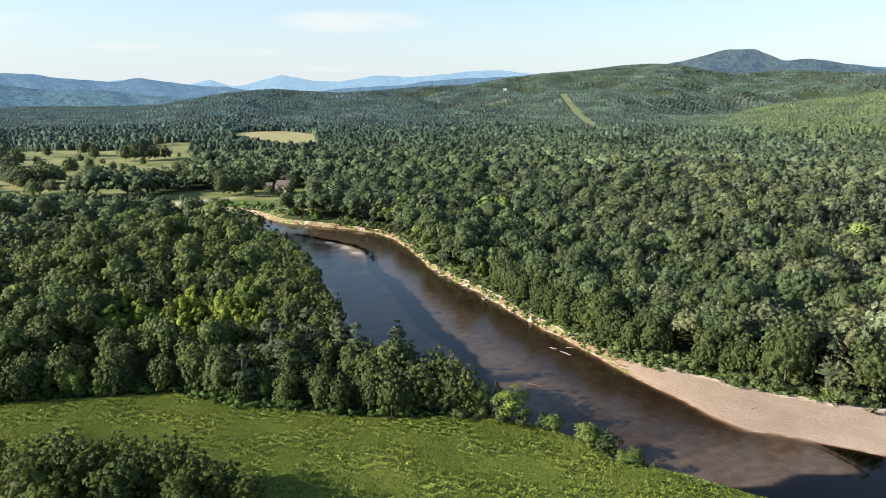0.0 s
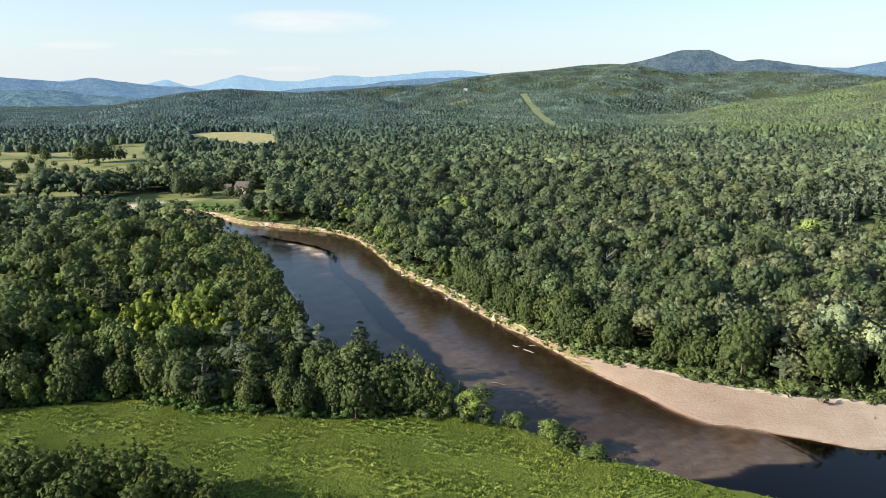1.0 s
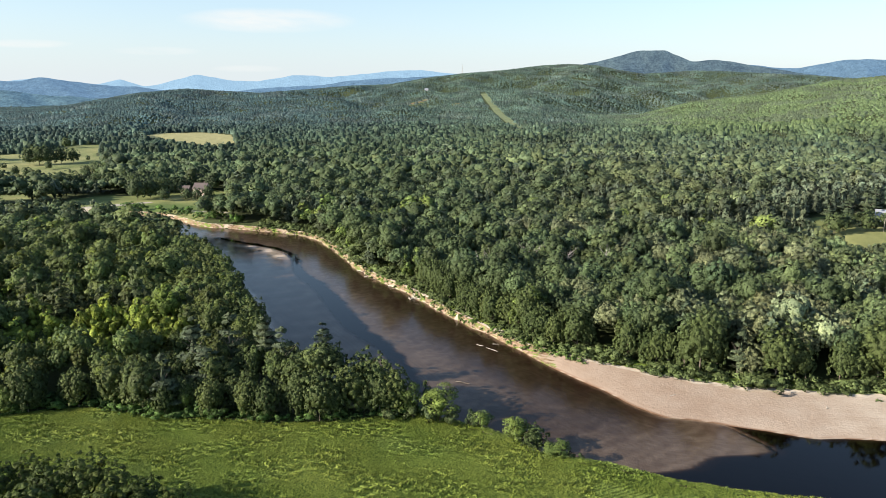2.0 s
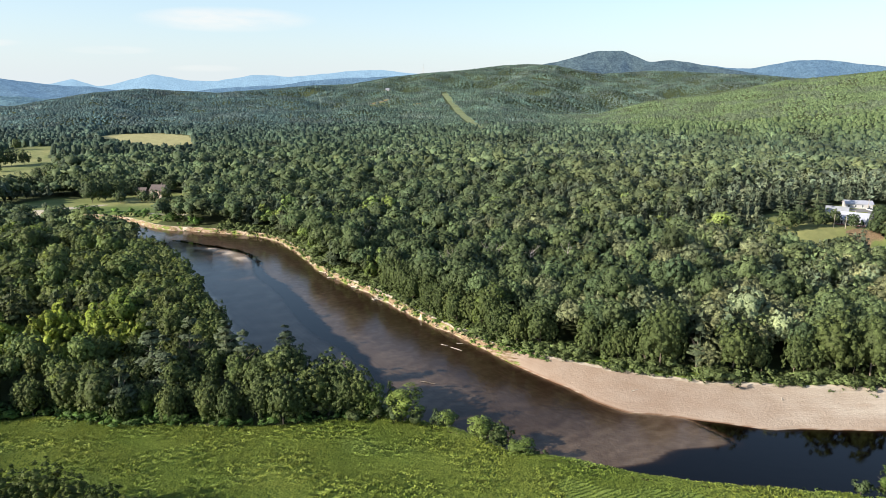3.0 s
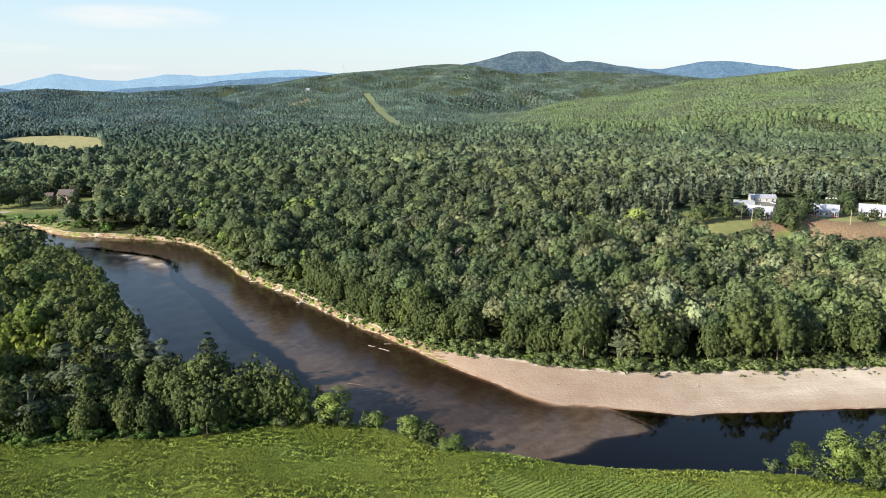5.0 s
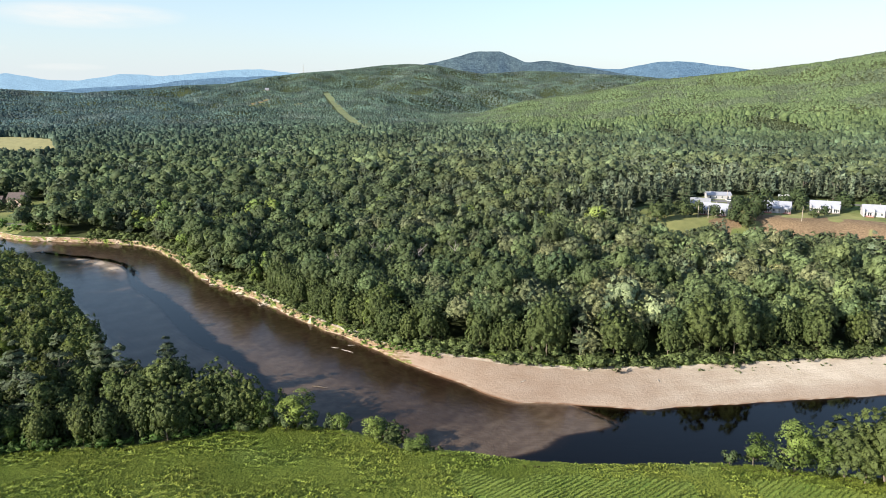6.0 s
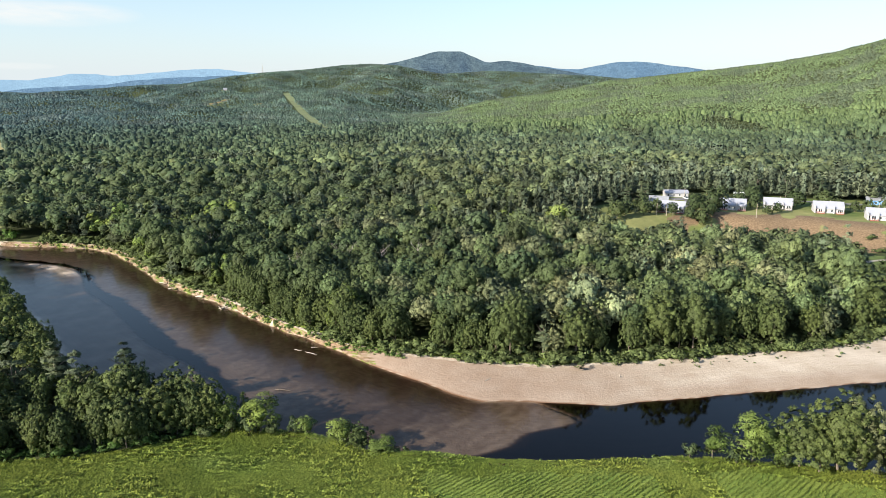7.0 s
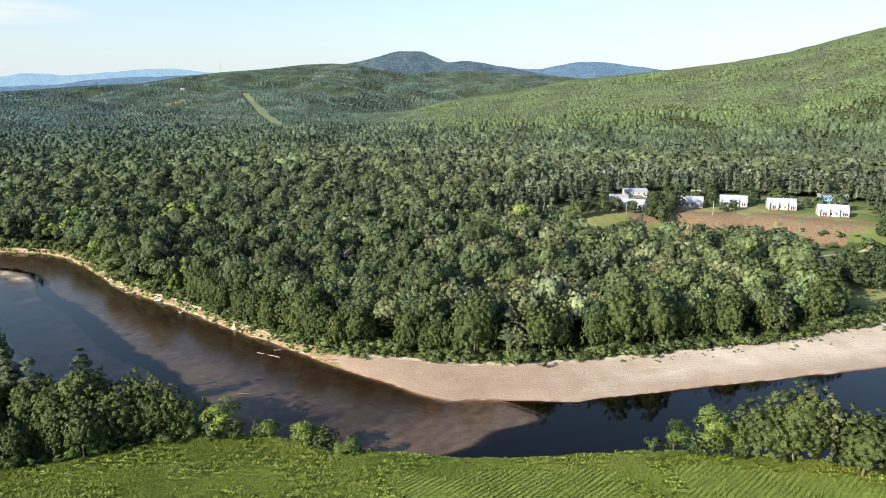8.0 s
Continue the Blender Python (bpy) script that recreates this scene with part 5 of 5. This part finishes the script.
thicket("field_hedge", FIELD_EDGE, 0.0, 4.0, 420, 2.0, (0.06, 0.11, 0.025), "green undergrowth along the field's wooded edge", 340, (-140, 12), lambda x, y: ~inside(x, y, FIELD_POLY))
thicket("near_bank_weeds", NEAR_BANK, 0.3, 1.6, 380, 0.7, (0.12, 0.17, 0.05), "tall pale grass along the field's river bank", 350, (14, 150))
thicket("slope_bushes", TERRACE, 14.0, 32.0, 260, 2.2, (0.085, 0.12, 0.04), "low green bushes below the bare slope", 370, (225, 420), lambda x, y: ~inside(x, y, np.vstack([TERRACE, [(700, 900), (80, 900)]])))
thicket("bend_willows", SAND_TOP, 1.0, 16.0, 350, 2.6, (0.075, 0.14, 0.03), "low green willow thicket at the river bend", 360, (-150, -72), lambda x, y: ~inside(x, y, SAND))


# ---- houses and small things ----
SIDING = plain("white_siding", (0.43, 0.42, 0.42), 0.6, grain=6.0, spread=0.07)
ROOF_PALE = plain("pale_metal_roof", (0.34, 0.35, 0.395), 0.45, grain=3.0, spread=0.12)
ROOF_RED = plain("red_brown_shingle", (0.11, 0.085, 0.078), 0.85, grain=5.0, spread=0.3)
ROOF_GREY = plain("grey_shingle", (0.24, 0.25, 0.27), 0.85, grain=5.0, spread=0.25)
BLUEGREY = plain("blue_grey_siding", (0.20, 0.25, 0.31), 0.7, grain=6.0, spread=0.12)
TAN = plain("tan_siding", (0.46, 0.36, 0.29), 0.75, grain=6.0, spread=0.15)
BROWN = plain("brown_siding", (0.17, 0.11, 0.085), 0.75, grain=6.0, spread=0.2)
BLUE = plain("blue_sheeting", (0.10, 0.24, 0.48), 0.5, grain=4.0, spread=0.15)
RED = plain("red_stained_wood", (0.30, 0.10, 0.07), 0.75, grain=9.0, spread=0.2)
POLE = plain("weathered_pole_wood", (0.36, 0.31, 0.25), 0.85, grain=6.0, spread=0.25)
ASPHALT = plain("worn_asphalt", (0.17, 0.165, 0.16), 0.9, grain=2.0, spread=0.25)
DARK = plain("dark_car_paint", (0.05, 0.055, 0.065), 0.3, grain=2.0, spread=0.1)
WHITE = plain("white_paint", (0.75, 0.75, 0.74), 0.4, grain=2.0, spread=0.05)
TYRE = plain("black_rubber", (0.03, 0.03, 0.03), 0.9, grain=20.0, spread=0.2)
CUT_GRASS = plain("rough_cut_grass", (0.135, 0.16, 0.065), 0.95, grain=0.4, spread=0.35, relief=0.3)
PATH_SAND = plain("bunker_sand", (0.36, 0.32, 0.25), 0.95, grain=2.0, spread=0.12)


def glass():
    m, n, l, out = material("window_glass")
    p = n.new("ShaderNodeBsdfPrincipled")
    p.inputs["Base Color"].default_value = (0.03, 0.04, 0.05, 1)
    p.inputs["Roughness"].default_value = 0.06
    l.new(bump(n, l, noise_node(n, l, 1.5, 2), 0.05, 0.02), p.inputs["Normal"])
    l.new(p.outputs[0], out.inputs[0])
    return m


GLASS = glass()


def box(bm, x0, y0, z0, x1, y1, z1, bevel=0.0):
    v = [bm.verts.new(c) for c in ((x0, y0, z0), (x1, y0, z0), (x1, y1, z0), (x0, y1, z0), (x0, y0, z1), (x1, y0, z1), (x1, y1, z1), (x0, y1, z1))]
    f = [bm.faces.new([v[i] for i in q]) for q in ((3, 2, 1, 0), (4, 5, 6, 7), (0, 1, 5, 4), (1, 2, 6, 5), (2, 3, 7, 6), (3, 0, 4, 7))]
    if bevel:
        bmesh.ops.bevel(bm, geom=list({e for q in f for e in q.edges}), offset=bevel, segments=1, affect="EDGES")
    return bm


def boxes(*rows):
    bm = bmesh.new()
    for r in rows:
        box(bm, *r)
    return bm


def gable_walls(w, d, eave, ridge):
    """Four walls with pointed ends, w along x, d along y, centred."""
    bm = bmesh.new()
    prof = [(-d / 2, 0), (d / 2, 0), (d / 2, eave), (0, ridge), (-d / 2, eave)]
    ends = [[bm.verts.new((s * w / 2, y, z)) for y, z in prof] for s in (-1, 1)]
    bm.faces.new(ends[0][::-1])
    bm.faces.new(ends[1])
    for k in range(5):
        m = (k + 1) % 5
        bm.faces.new((ends[0][k], ends[0][m], ends[1][m], ends[1][k]))
    return bm


def roof_slab(w, d, eave, ridge, side, over=0.45, thick=0.16):
    """One slope of a gable roof, with overhang and thickness."""
    bm = bmesh.new()
    slope = (ridge - eave) / (d / 2)
    y1, z1 = side * (d / 2 + over), eave - over * slope
    rows = []
    for x in (-w / 2 - over, w / 2 + over):
        rows.append([bm.verts.new((x, y, z)) for y, z in ((0, ridge + 0.02), (y1, z1 + 0.02), (y1, z1 + 0.02 + thick), (0, ridge + 0.02 + thick))])
    for k in range(4):
        m = (k + 1) % 4
        bm.faces.new((rows[0][k], rows[0][m], rows[1][m], rows[1][k]))
    bm.faces.new(rows[0][::-1])
    bm.faces.new(rows[1])
    bmesh.ops.recalc_face_normals(bm, faces=bm.faces[:])
    return bm


def window(house, x, z, w, h, y, frame_mat):
    """A framed window in the front (-y) wall: frame, pane, sill."""
    f = part("window", boxes((x - w / 2 - 0.08, y - 0.05, z - 0.08, x - w / 2, y + 0.02, z + h + 0.08), (x + w / 2, y - 0.05, z - 0.08, x + w / 2 + 0.08, y + 0.02, z + h + 0.08),
                             (x - w / 2, y - 0.05, z + h, x + w / 2, y + 0.02, z + h + 0.08), (x - w / 2, y - 0.05, z - 0.08, x + w / 2, y + 0.02, z),
                             (x - w / 2, y - 0.04, z + h * 0.48, x + w / 2, y - 0.01, z + h * 0.52)), frame_mat, house)
    part("pane", boxes((x - w / 2, y - 0.025, z, x + w / 2, y - 0.012, z + h)), GLASS, f)
    part("sill", boxes((x - w / 2 - 0.12, y - 0.12, z - 0.13, x + w / 2 + 0.12, y + 0.0, z - 0.085)), frame_mat, f)
    return f


def duplex(deck_mat):
    """A white two-storey double house with a pale roof, party-wall fins and decks."""
    w, d, eave, ridge = 14.4, 9.0, 2.8, 5.9
    h = new("house")
    part("wall", gable_walls(w, d, eave, ridge), SIDING, h)
    part("roof", roof_slab(w, d, eave, ridge, -1), ROOF_PALE, h, "pale grey metal roof slope")
    part("roof", roof_slab(w, d, eave, ridge, 1), ROOF_PALE, h, "pale grey metal roof slope")
    for x in (-6.9, -2.3, 2.4, 6.9):
        part("fin", boxes((x - 0.18, -d / 2 - 1.3, 0, x + 0.18, -d / 2 + 1.8, eave + 1.3, 0.03)), SIDING, h, "white party wall standing out through the roof")
    for x in (-6.4, -1.2, 1.4, 6.5):
        window(h, x, 0.9, 0.9, 1.2, -d / 2, WHITE)
    for x in (-4.2, 5.2):
        door = part("door", boxes((x - 1.0, -d / 2 - 0.06, 0.25, x + 1.0, -d / 2 + 0.02, 2.35)), WHITE, h, "white framed glass patio door")
        for s in (-0.48, 0.48):
            part("pane", boxes((x + s - 0.40, -d / 2 - 0.075, 0.4, x + s + 0.40, -d / 2 - 0.062, 2.25)), GLASS, door)
        deck = part("deck", boxes((x - 1.9, -d / 2 - 2.3, 0.08, x + 1.9, -d / 2 - 0.09, 0.25)), deck_mat, h, "timber deck with railing")
        for k in range(7):
            px = x - 1.85 + k * 3.7 / 6
            part("post", boxes((px - 0.05, -d / 2 - 2.29, 0.254, px + 0.05, -d / 2 - 2.19, 1.15)), deck_mat, deck)
        part("handrail", boxes((x - 1.9, -d / 2 - 2.30, 1.153, x + 1.9, -d / 2 - 2.18, 1.24)), deck_mat, deck)
    part("vent_pipe", boxes((1.0, 1.0, ridge - 0.5, 1.25, 1.25, ridge + 0.7)), POLE, h)
    return h


def cottage(w, d, eave, ridge, wall_mat, roof_mat, cols, storeys=1, chimney=False):
    h = new("house")
    part("wall", gable_walls(w, d, eave, ridge), wall_mat, h)
    part("roof", roof_slab(w, d, eave, ridge, -1), roof_mat, h)
    part("roof", roof_slab(w, d, eave, ridge, 1), roof_mat, h)
    for s in range(storeys):
        for k in range(cols):
            window(h, -w / 2 + w * (k + 0.5) / cols, 0.9 + 2.7 * s, 0.9, 1.25, -d / 2, WHITE)
    if chimney:
        part("chimney", boxes((w * 0.2, -0.4, ridge - 0.8, w * 0.2 + 0.8, 0.4, ridge + 1.4)), ROOF_RED, h, "brick-coloured chimney")
    return h


def ground_at(x, y):
    return float(terrain(np.array([float(x)]), np.array([float(y)]))[0][0])


def on_ground(ob, x0, y0, x1, y1, depth, label, category, group="", sink=0.25, z=None):
    """Set a house with its front wall along the line from 0 to 1."""
    a = math.degrees(math.atan2(y1 - y0, x1 - x0))
    cx, cy = (x0 + x1) / 2, (y0 + y1) / 2
    n = Vector((math.cos(radians(a + 90)), math.sin(radians(a + 90))))
    px, py = cx + n.x * depth / 2, cy + n.y * depth / 2
    ob.matrix_basis = pose(px, py, (ground_at(px, py) if z is None else z) - sink, 0, 0, a)
    return tagged(ob, label, category, group)


rows = ((250, 316, 261, 305, RED), (287, 310, 299, 300, RED), (313, 303, 325, 292, POLE), (329, 283, 341, 273, RED), (336, 257, 348, 246, RED))
for x0, y0, x1, y1, dm in rows:
    on_ground(duplex(dm), x0, y0, x1, y1, 8.0, "white two-storey double house with pale roof and decks", "house", "white houses on the terrace", sink=0.05)
on_ground(cottage(10, 8, 3.4, 6.6, BLUEGREY, ROOF_GREY, 3, 1), 254, 328, 263, 321, 9, "blue-grey two-storey house with a pale roof", "house")
on_ground(cottage(14, 7, 2.8, 4.3, SIDING, ROOF_PALE, 4), 289, 357, 302, 351, 7, "long low white garage with a pale roof", "garage")
on_ground(cottage(16, 8, 3.0, 4.4, BLUE, ROOF_GREY, 5), 381, 291, 391, 280, 8, "low blue building under the pines", "building")
on_ground(cottage(6.5, 6, 3.2, 5.6, BROWN, ROOF_RED, 2), -132, 518, -126, 517, 6, "brown house with a red-brown roof", "house")
on_ground(cottage(9, 9, 6.4, 9.6, TAN, ROOF_RED, 3, 2, True), -119, 501, -110, 499, 9, "tall tan house with a brick-coloured chimney", "house")
on_ground(cottage(6, 7, 5.2, 8.2, SIDING, ROOF_GREY, 2, 2), -79.5, 706, -73.5, 706, 7, "narrow white house among the trees", "house")


on_ground(cottage(9, 7, 3.2, 6.2, SIDING, ROOF_PALE, 3, 1), 162, 1962, 171, 1962, 7, "white house in a clearing on the far ridge", "house", z=ground_at(167, 1966) + 1.5, sink=1.6)


def radio_mast(x, y, h):
    """A slender lattice mast on the ridge."""
    m = new("radio_mast")
    for k in range(3):
        a = 2.094 * k
        bm = bmesh.new()
        limb(bm, (1.2 * math.cos(a), 1.2 * math.sin(a), -1), (0.25 * math.cos(a), 0.25 * math.sin(a), h), 0.22, 0.14, 5)
        part("leg", bm, POLE, m)
    for i in range(8):
        z = h * (i + 0.5) / 8
        r = 1.2 - 0.95 * z / h
        bm = bmesh.new()
        for k in range(3):
            a, b = 2.094 * k, 2.094 * (k + 1)
            limb(bm, (r * math.cos(a), r * math.sin(a), z), (r * math.cos(b), r * math.sin(b), z + h / 16), 0.09, 0.09, 4)
        part("brace", bm, POLE, m)
    m.matrix_basis = pose(x, y, ground_at(x, y))
    tagged(m, "slender grey lattice mast on the wooded ridge", "mast")


radio_mast(372, 2770, 38)


def car(paint, length=4.5, tall=1.45):
    """A parked car: body, cabin glass, four wheels."""
    c = new("car")
    bm = bmesh.new()
    for z, hw, l0, l1 in ((0.35, 0.86, 0.0, 1.0), (0.62, 0.90, 0.0, 1.0), (0.88, 0.86, 0.02, 0.98)):
        for x in (l0, l1):
            for s in (-1, 1):
                bm.verts.new(((x - 0.5) * length, s * hw, z))
    bmesh.ops.convex_hull(bm, input=bm.verts)
    part("body", bm, paint, c)
    bm = bmesh.new()
    for z, hw, l0, l1 in ((0.885, 0.80, 0.18, 0.92), (tall, 0.62, 0.36, 0.80)):
        for x in (l0, l1):
            for s in (-1, 1):
                bm.verts.new(((x - 0.5) * length, s * hw, z))
    bmesh.ops.convex_hull(bm, input=bm.verts)
    part("cabin", bm, GLASS, c, "dark glass cabin")
    for x in (0.2, 0.8):
        for s in (-1, 1):
            bm = bmesh.new()
            bmesh.ops.create_cone(bm, segments=14, radius1=0.33, radius2=0.33, depth=0.22, cap_ends=True, matrix=pose((x - 0.5) * length, s * 0.84, 0.33, 90))
            part("wheel", bm, TYRE, c)
    return c


def camper():
    """A white camper van body on wheels."""
    c = new("camper")
    part("body", boxes((-3.6, -1.2, 0.5, 2.6, 1.2, 3.0, 0.12)), WHITE, c)
    part("cab", boxes((2.603, -1.05, 0.5, 3.9, 1.05, 1.9, 0.2)), WHITE, c)
    for x in (-2.2, 0.2):
        part("window", boxes((x, -1.22, 1.6, x + 1.3, -1.203, 2.3)), GLASS, c)
    for x in (-2.2, 2.7):
        for s in (-1, 1):
            bm = bmesh.new()
            bmesh.ops.create_cone(bm, segments=14, radius1=0.42, radius2=0.42, depth=0.28, cap_ends=True, matrix=pose(x, s * 1.02, 0.42, 90))
            part("wheel", bm, TYRE, c)
    return c


def park(ob, x, y, a, label, category):
    ob.matrix_basis = pose(x, y, ground_at(x, y) + 0.02, 0, 0, a)
    return tagged(ob, label, category)


park(car(DARK), 309, 346, 12, "dark car parked beside the garage", "car")
park(car(WHITE), 296, 346, 80, "white car parked before the garage", "car")
park(camper(), 333, 341, -30, "white camper parked under the trees", "camper")
park(car(DARK), 382, 254, 30, "dark car parked beneath the pines", "car")


def pole(x, y, h, arm):
    p = new("utility_pole")
    bm = bmesh.new()
    limb(bm, (0, 0, -0.5), (0, 0, h), 0.19, 0.13, 8)
    part("post", bm, POLE, p)
    if arm:
        part("crossarm", boxes((-1.1, -0.07, h - 0.9, 1.1, 0.07, h - 0.75)), POLE, p)
    p.matrix_basis = pose(x, y, ground_at(x, y), 0, 0, 40)
    tagged(p, "weathered wooden utility pole on the terrace", "pole", "poles by the houses")


for x, y, h, arm in ((288, 282, 7.5, True), (298, 350, 6.0, False), (352, 262, 7.0, True), (247, 303, 6.5, False), (243, 306, 6.5, False)):
    pole(x, y, h, arm)


def slab_path(name, line, width, mat, label, category, lift=0.05):
    """A drive or track laid on the ground."""
    p = np.asarray(line)
    t = np.gradient(p, axis=0)
    t = t / np.linalg.norm(t, axis=1, keepdims=True)
    n = np.stack([-t[:, 1], t[:, 0]], 1) * width / 2
    off = np.linspace(-1, 1, 5)
    co = np.vstack([p + n * o for o in off])
    z, _ = terrain(co[:, 0], co[:, 1])
    k = len(p)
    i, j = np.meshgrid(np.arange(4), np.arange(k - 1), indexing="ij")
    i, j = i.ravel(), j.ravel()
    q = np.stack([i * k + j, (i + 1) * k + j, (i + 1) * k + j + 1, i * k + j + 1], 1)[:, ::-1]
    me = mesh_from(name, np.column_stack([co, z + lift]), q, 4, [mat], True)
    return tagged(new(name, me), label, category, kind="structure")


slab_path("driveway", curve([(276, 322), (288, 334), (300, 345), (322, 340), (350, 318), (378, 290)], 2.0), 5.0, ASPHALT, "worn grey asphalt drive behind the houses", "drive", 0.12)
slab_path("parking", curve([(286, 348), (300, 346), (314, 343)], 2.0), 9.0, ASPHALT, "worn grey asphalt parking before the garage", "parking", 0.14)
slab_path("track", curve([(258, 200), (269, 208), (285, 213), (300, 213), (322, 213)], 2.0), 2.2, PATH_SAND, "pale sandy track across the clearing", "track", 0.1)
slab_path("power_line_clearing", curve(CUT[::8], 14.0), 15.0, CUT_GRASS, "rough pale grass in a straight cut through the woods", "clearing", 0.9)
slab_path("golf_path", curve([(-112, 446), (-100, 440), (-92, 439), (-84, 436)], 2.0), 2.4, PATH_SAND, "pale sandy path beside the golf course", "path", 0.1)


def bunker(x, y, rx, ry, turn):
    """A shallow sand bunker with a wavy rim."""
    k = 20
    a = np.arange(k) * 2 * math.pi / k
    rad = 1 + 0.22 * np.sin(a * 2 + x) + 0.12 * np.sin(a * 3 + y)
    px, py = rx * rad * np.cos(a), ry * rad * np.sin(a)
    c, s = math.cos(radians(turn)), math.sin(radians(turn))
    X, Y = x + px * c - py * s, y + px * s + py * c
    XX, YY = np.concatenate([[x], X * 0.5 + x * 0.5, X]), np.concatenate([[y], Y * 0.5 + y * 0.5, Y])
    z = terrain(XX, YY)[0] + 0.10
    z[:k + 1] += 0.03
    f = [(0, 1 + i, 1 + (i + 1) % k) for i in range(k)]
    for i in range(k):
        m = (i + 1) % k
        f += [(1 + i, 1 + k + i, 1 + k + m), (1 + i, 1 + k + m, 1 + m)]
    ob = new("bunker", mesh_from("bunker", np.column_stack([XX, YY, z]), np.array(f), 3, [PATH_SAND], True))
    tagged(ob, "pale sand bunker in the golf grass", "bunker", "bunkers of the golf course", "structure")


for x, y, rx, ry, t in ((-172, 462, 9, 4, 5), (-160, 470, 8, 3, 15), (-150, 476, 10, 3, 10), (-358, 628, 8, 4, 0), (-330, 565, 7, 3, 10), (-335, 640, 7, 3, 5)):
    bunker(x, y, rx, ry, t)


# ---- driftwood ----
def driftwood(x, y, length, thick, turn, label, z=None, tilt=4.0, roots=0, branches=2, group="driftwood in the river", mat=None):
    """A bleached fallen trunk with branch stubs and, at times, its root plate."""
    g = np.random.RandomState(int(abs(x * 7 + y * 13)))
    d = new("driftwood")
    bm = bmesh.new()
    pts = [Vector((-length / 2 + length * k / 4, g.normal(0, 0.02 * length), g.normal(0, 0.01 * length))) for k in range(5)]
    for k in range(4):
        limb(bm, pts[k], pts[k + 1], thick * (1 - 0.18 * k), thick * (1 - 0.18 * (k + 1)), 7)
    part("log", bm, mat or DEADWOOD, d)
    for k in range(branches):
        bm = bmesh.new()
        p = pts[1 + k % 3]
        q = p + Vector((length * 0.12, g.choice((-1, 1)) * length * g.uniform(0.1, 0.25), length * g.uniform(0.02, 0.14)))
        limb(bm, p, q, thick * 0.45, thick * 0.15, 5)
        part("branch", bm, mat or DEADWOOD, d)
    if roots:
        bm = bmesh.new()
        for k in range(roots):
            a = 6.283 * k / roots + g.uniform(-0.2, 0.2)
            limb(bm, pts[0], pts[0] + Vector((-0.5, 1.6 * math.cos(a), 1.6 * math.sin(a))), thick * 0.7, thick * 0.12, 5)
        part("roots", bm, mat or DEADWOOD, d)
    zz = WATER_Z + thick * 0.3 if z is None else z
    d.matrix_basis = pose(x, y, zz, 0, -tilt, turn)
    return tagged(d, label, "driftwood", group)


driftwood(36.5, 199.5, 4.8, 0.16, -55, "bleached log lying in the shallow river")
driftwood(33.5, 203.5, 2.5, 0.14, -40, "short bleached log lying in the shallow river", branches=0)
driftwood(38.5, 204, 2.0, 0.14, -10, "short bleached log at the sandbar's point", branches=0, tilt=1)
driftwood(24.5, 176, 4.4, 0.15, -35, "dark waterlogged branch in the shallow river", tilt=1, mat=BARK)
driftwood(-3, 296, 6.0, 0.2, -50, "bleached log fallen along the eroded bank", z=-2.1)
driftwood(0.5, 287, 5.0, 0.18, -20, "bleached branching log against the eroded bank", z=-2.1, branches=4)
driftwood(10, 270, 7.0, 0.22, -48, "bleached log fallen along the eroded bank", z=-2.0)
for dx, dy, ln, t, tl, ro in ((0, 0, 6, 20, 18, 8), (1.5, -2, 5, -40, 10, 0), (-1, 1.5, 4.5, 70, 14, 7), (2.0, 1.0, 5, -75, 6, 0), (0.8, -3.5, 4, 5, 3, 0)):
    driftwood(18 + dx, 255 + dy, ln, 0.22, t, "tangled bleached driftwood and roots on the bank", z=-1.5, tilt=tl, roots=ro, branches=4, group="driftwood pile on the bank")
driftwood(76, 160, 2.2, 0.12, 20, "small weathered stick on the dry sandbar", z=ground_at(76, 160) + 0.1, branches=1, tilt=0)
driftwood(110, 149, 2.0, 0.12, 60, "small weathered stick on the dry sandbar", z=ground_at(110, 149) + 0.1, branches=1, tilt=0)


# ---- dead trees standing in the woods ----
def snag(x, y, h, grey):
    g = np.random.RandomState(int(x * 3 + y))
    s = new("dead_tree")
    bm = bmesh.new()
    limb(bm, (0, 0, -0.3), (0.2, 0.1, h * 0.55), 0.2, 0.13, 7)
    limb(bm, (0.2, 0.1, h * 0.55), (0.1, 0.3, h), 0.13, 0.03, 6)
    part("trunk", bm, grey, s)
    for k in range(16):
        z0 = h * g.uniform(0.4, 0.92)
        a, ln = g.uniform(0, 6.28), h * g.uniform(0.12, 0.24)
        bm = bmesh.new()
        e = (ln * math.cos(a), ln * math.sin(a), z0 + ln * 0.9)
        limb(bm, (0.15, 0.15, z0), e, 0.07, 0.03, 4)
        for _ in range(3):
            b = g.uniform(0, 6.28)
            limb(bm, e, (e[0] + 0.6 * math.cos(b), e[1] + 0.6 * math.sin(b), e[2] + g.uniform(0.5, 1.4)), 0.03, 0.01, 3)
        part("branch", bm, grey, s)
    s.matrix_basis = pose(x, y, ground_at(x, y))
    tagged(s, "bare grey dead tree standing in the woods", "tree", "dead trees")


GREY_BARK = plain("grey_dead_bark", (0.34, 0.30, 0.28), 0.9, grain=4.0, spread=0.2)
for x, y, h in ((40, 252, 14), (46, 256, 14), (60, 262, 14.5), (64, 263, 14), (12, 296, 13), (16, 306, 14), (75, 255, 14), (88, 250, 14.5), (70, 266, 14), (-48, 214, 13)):
    snag(x, y, h, GREY_BARK)
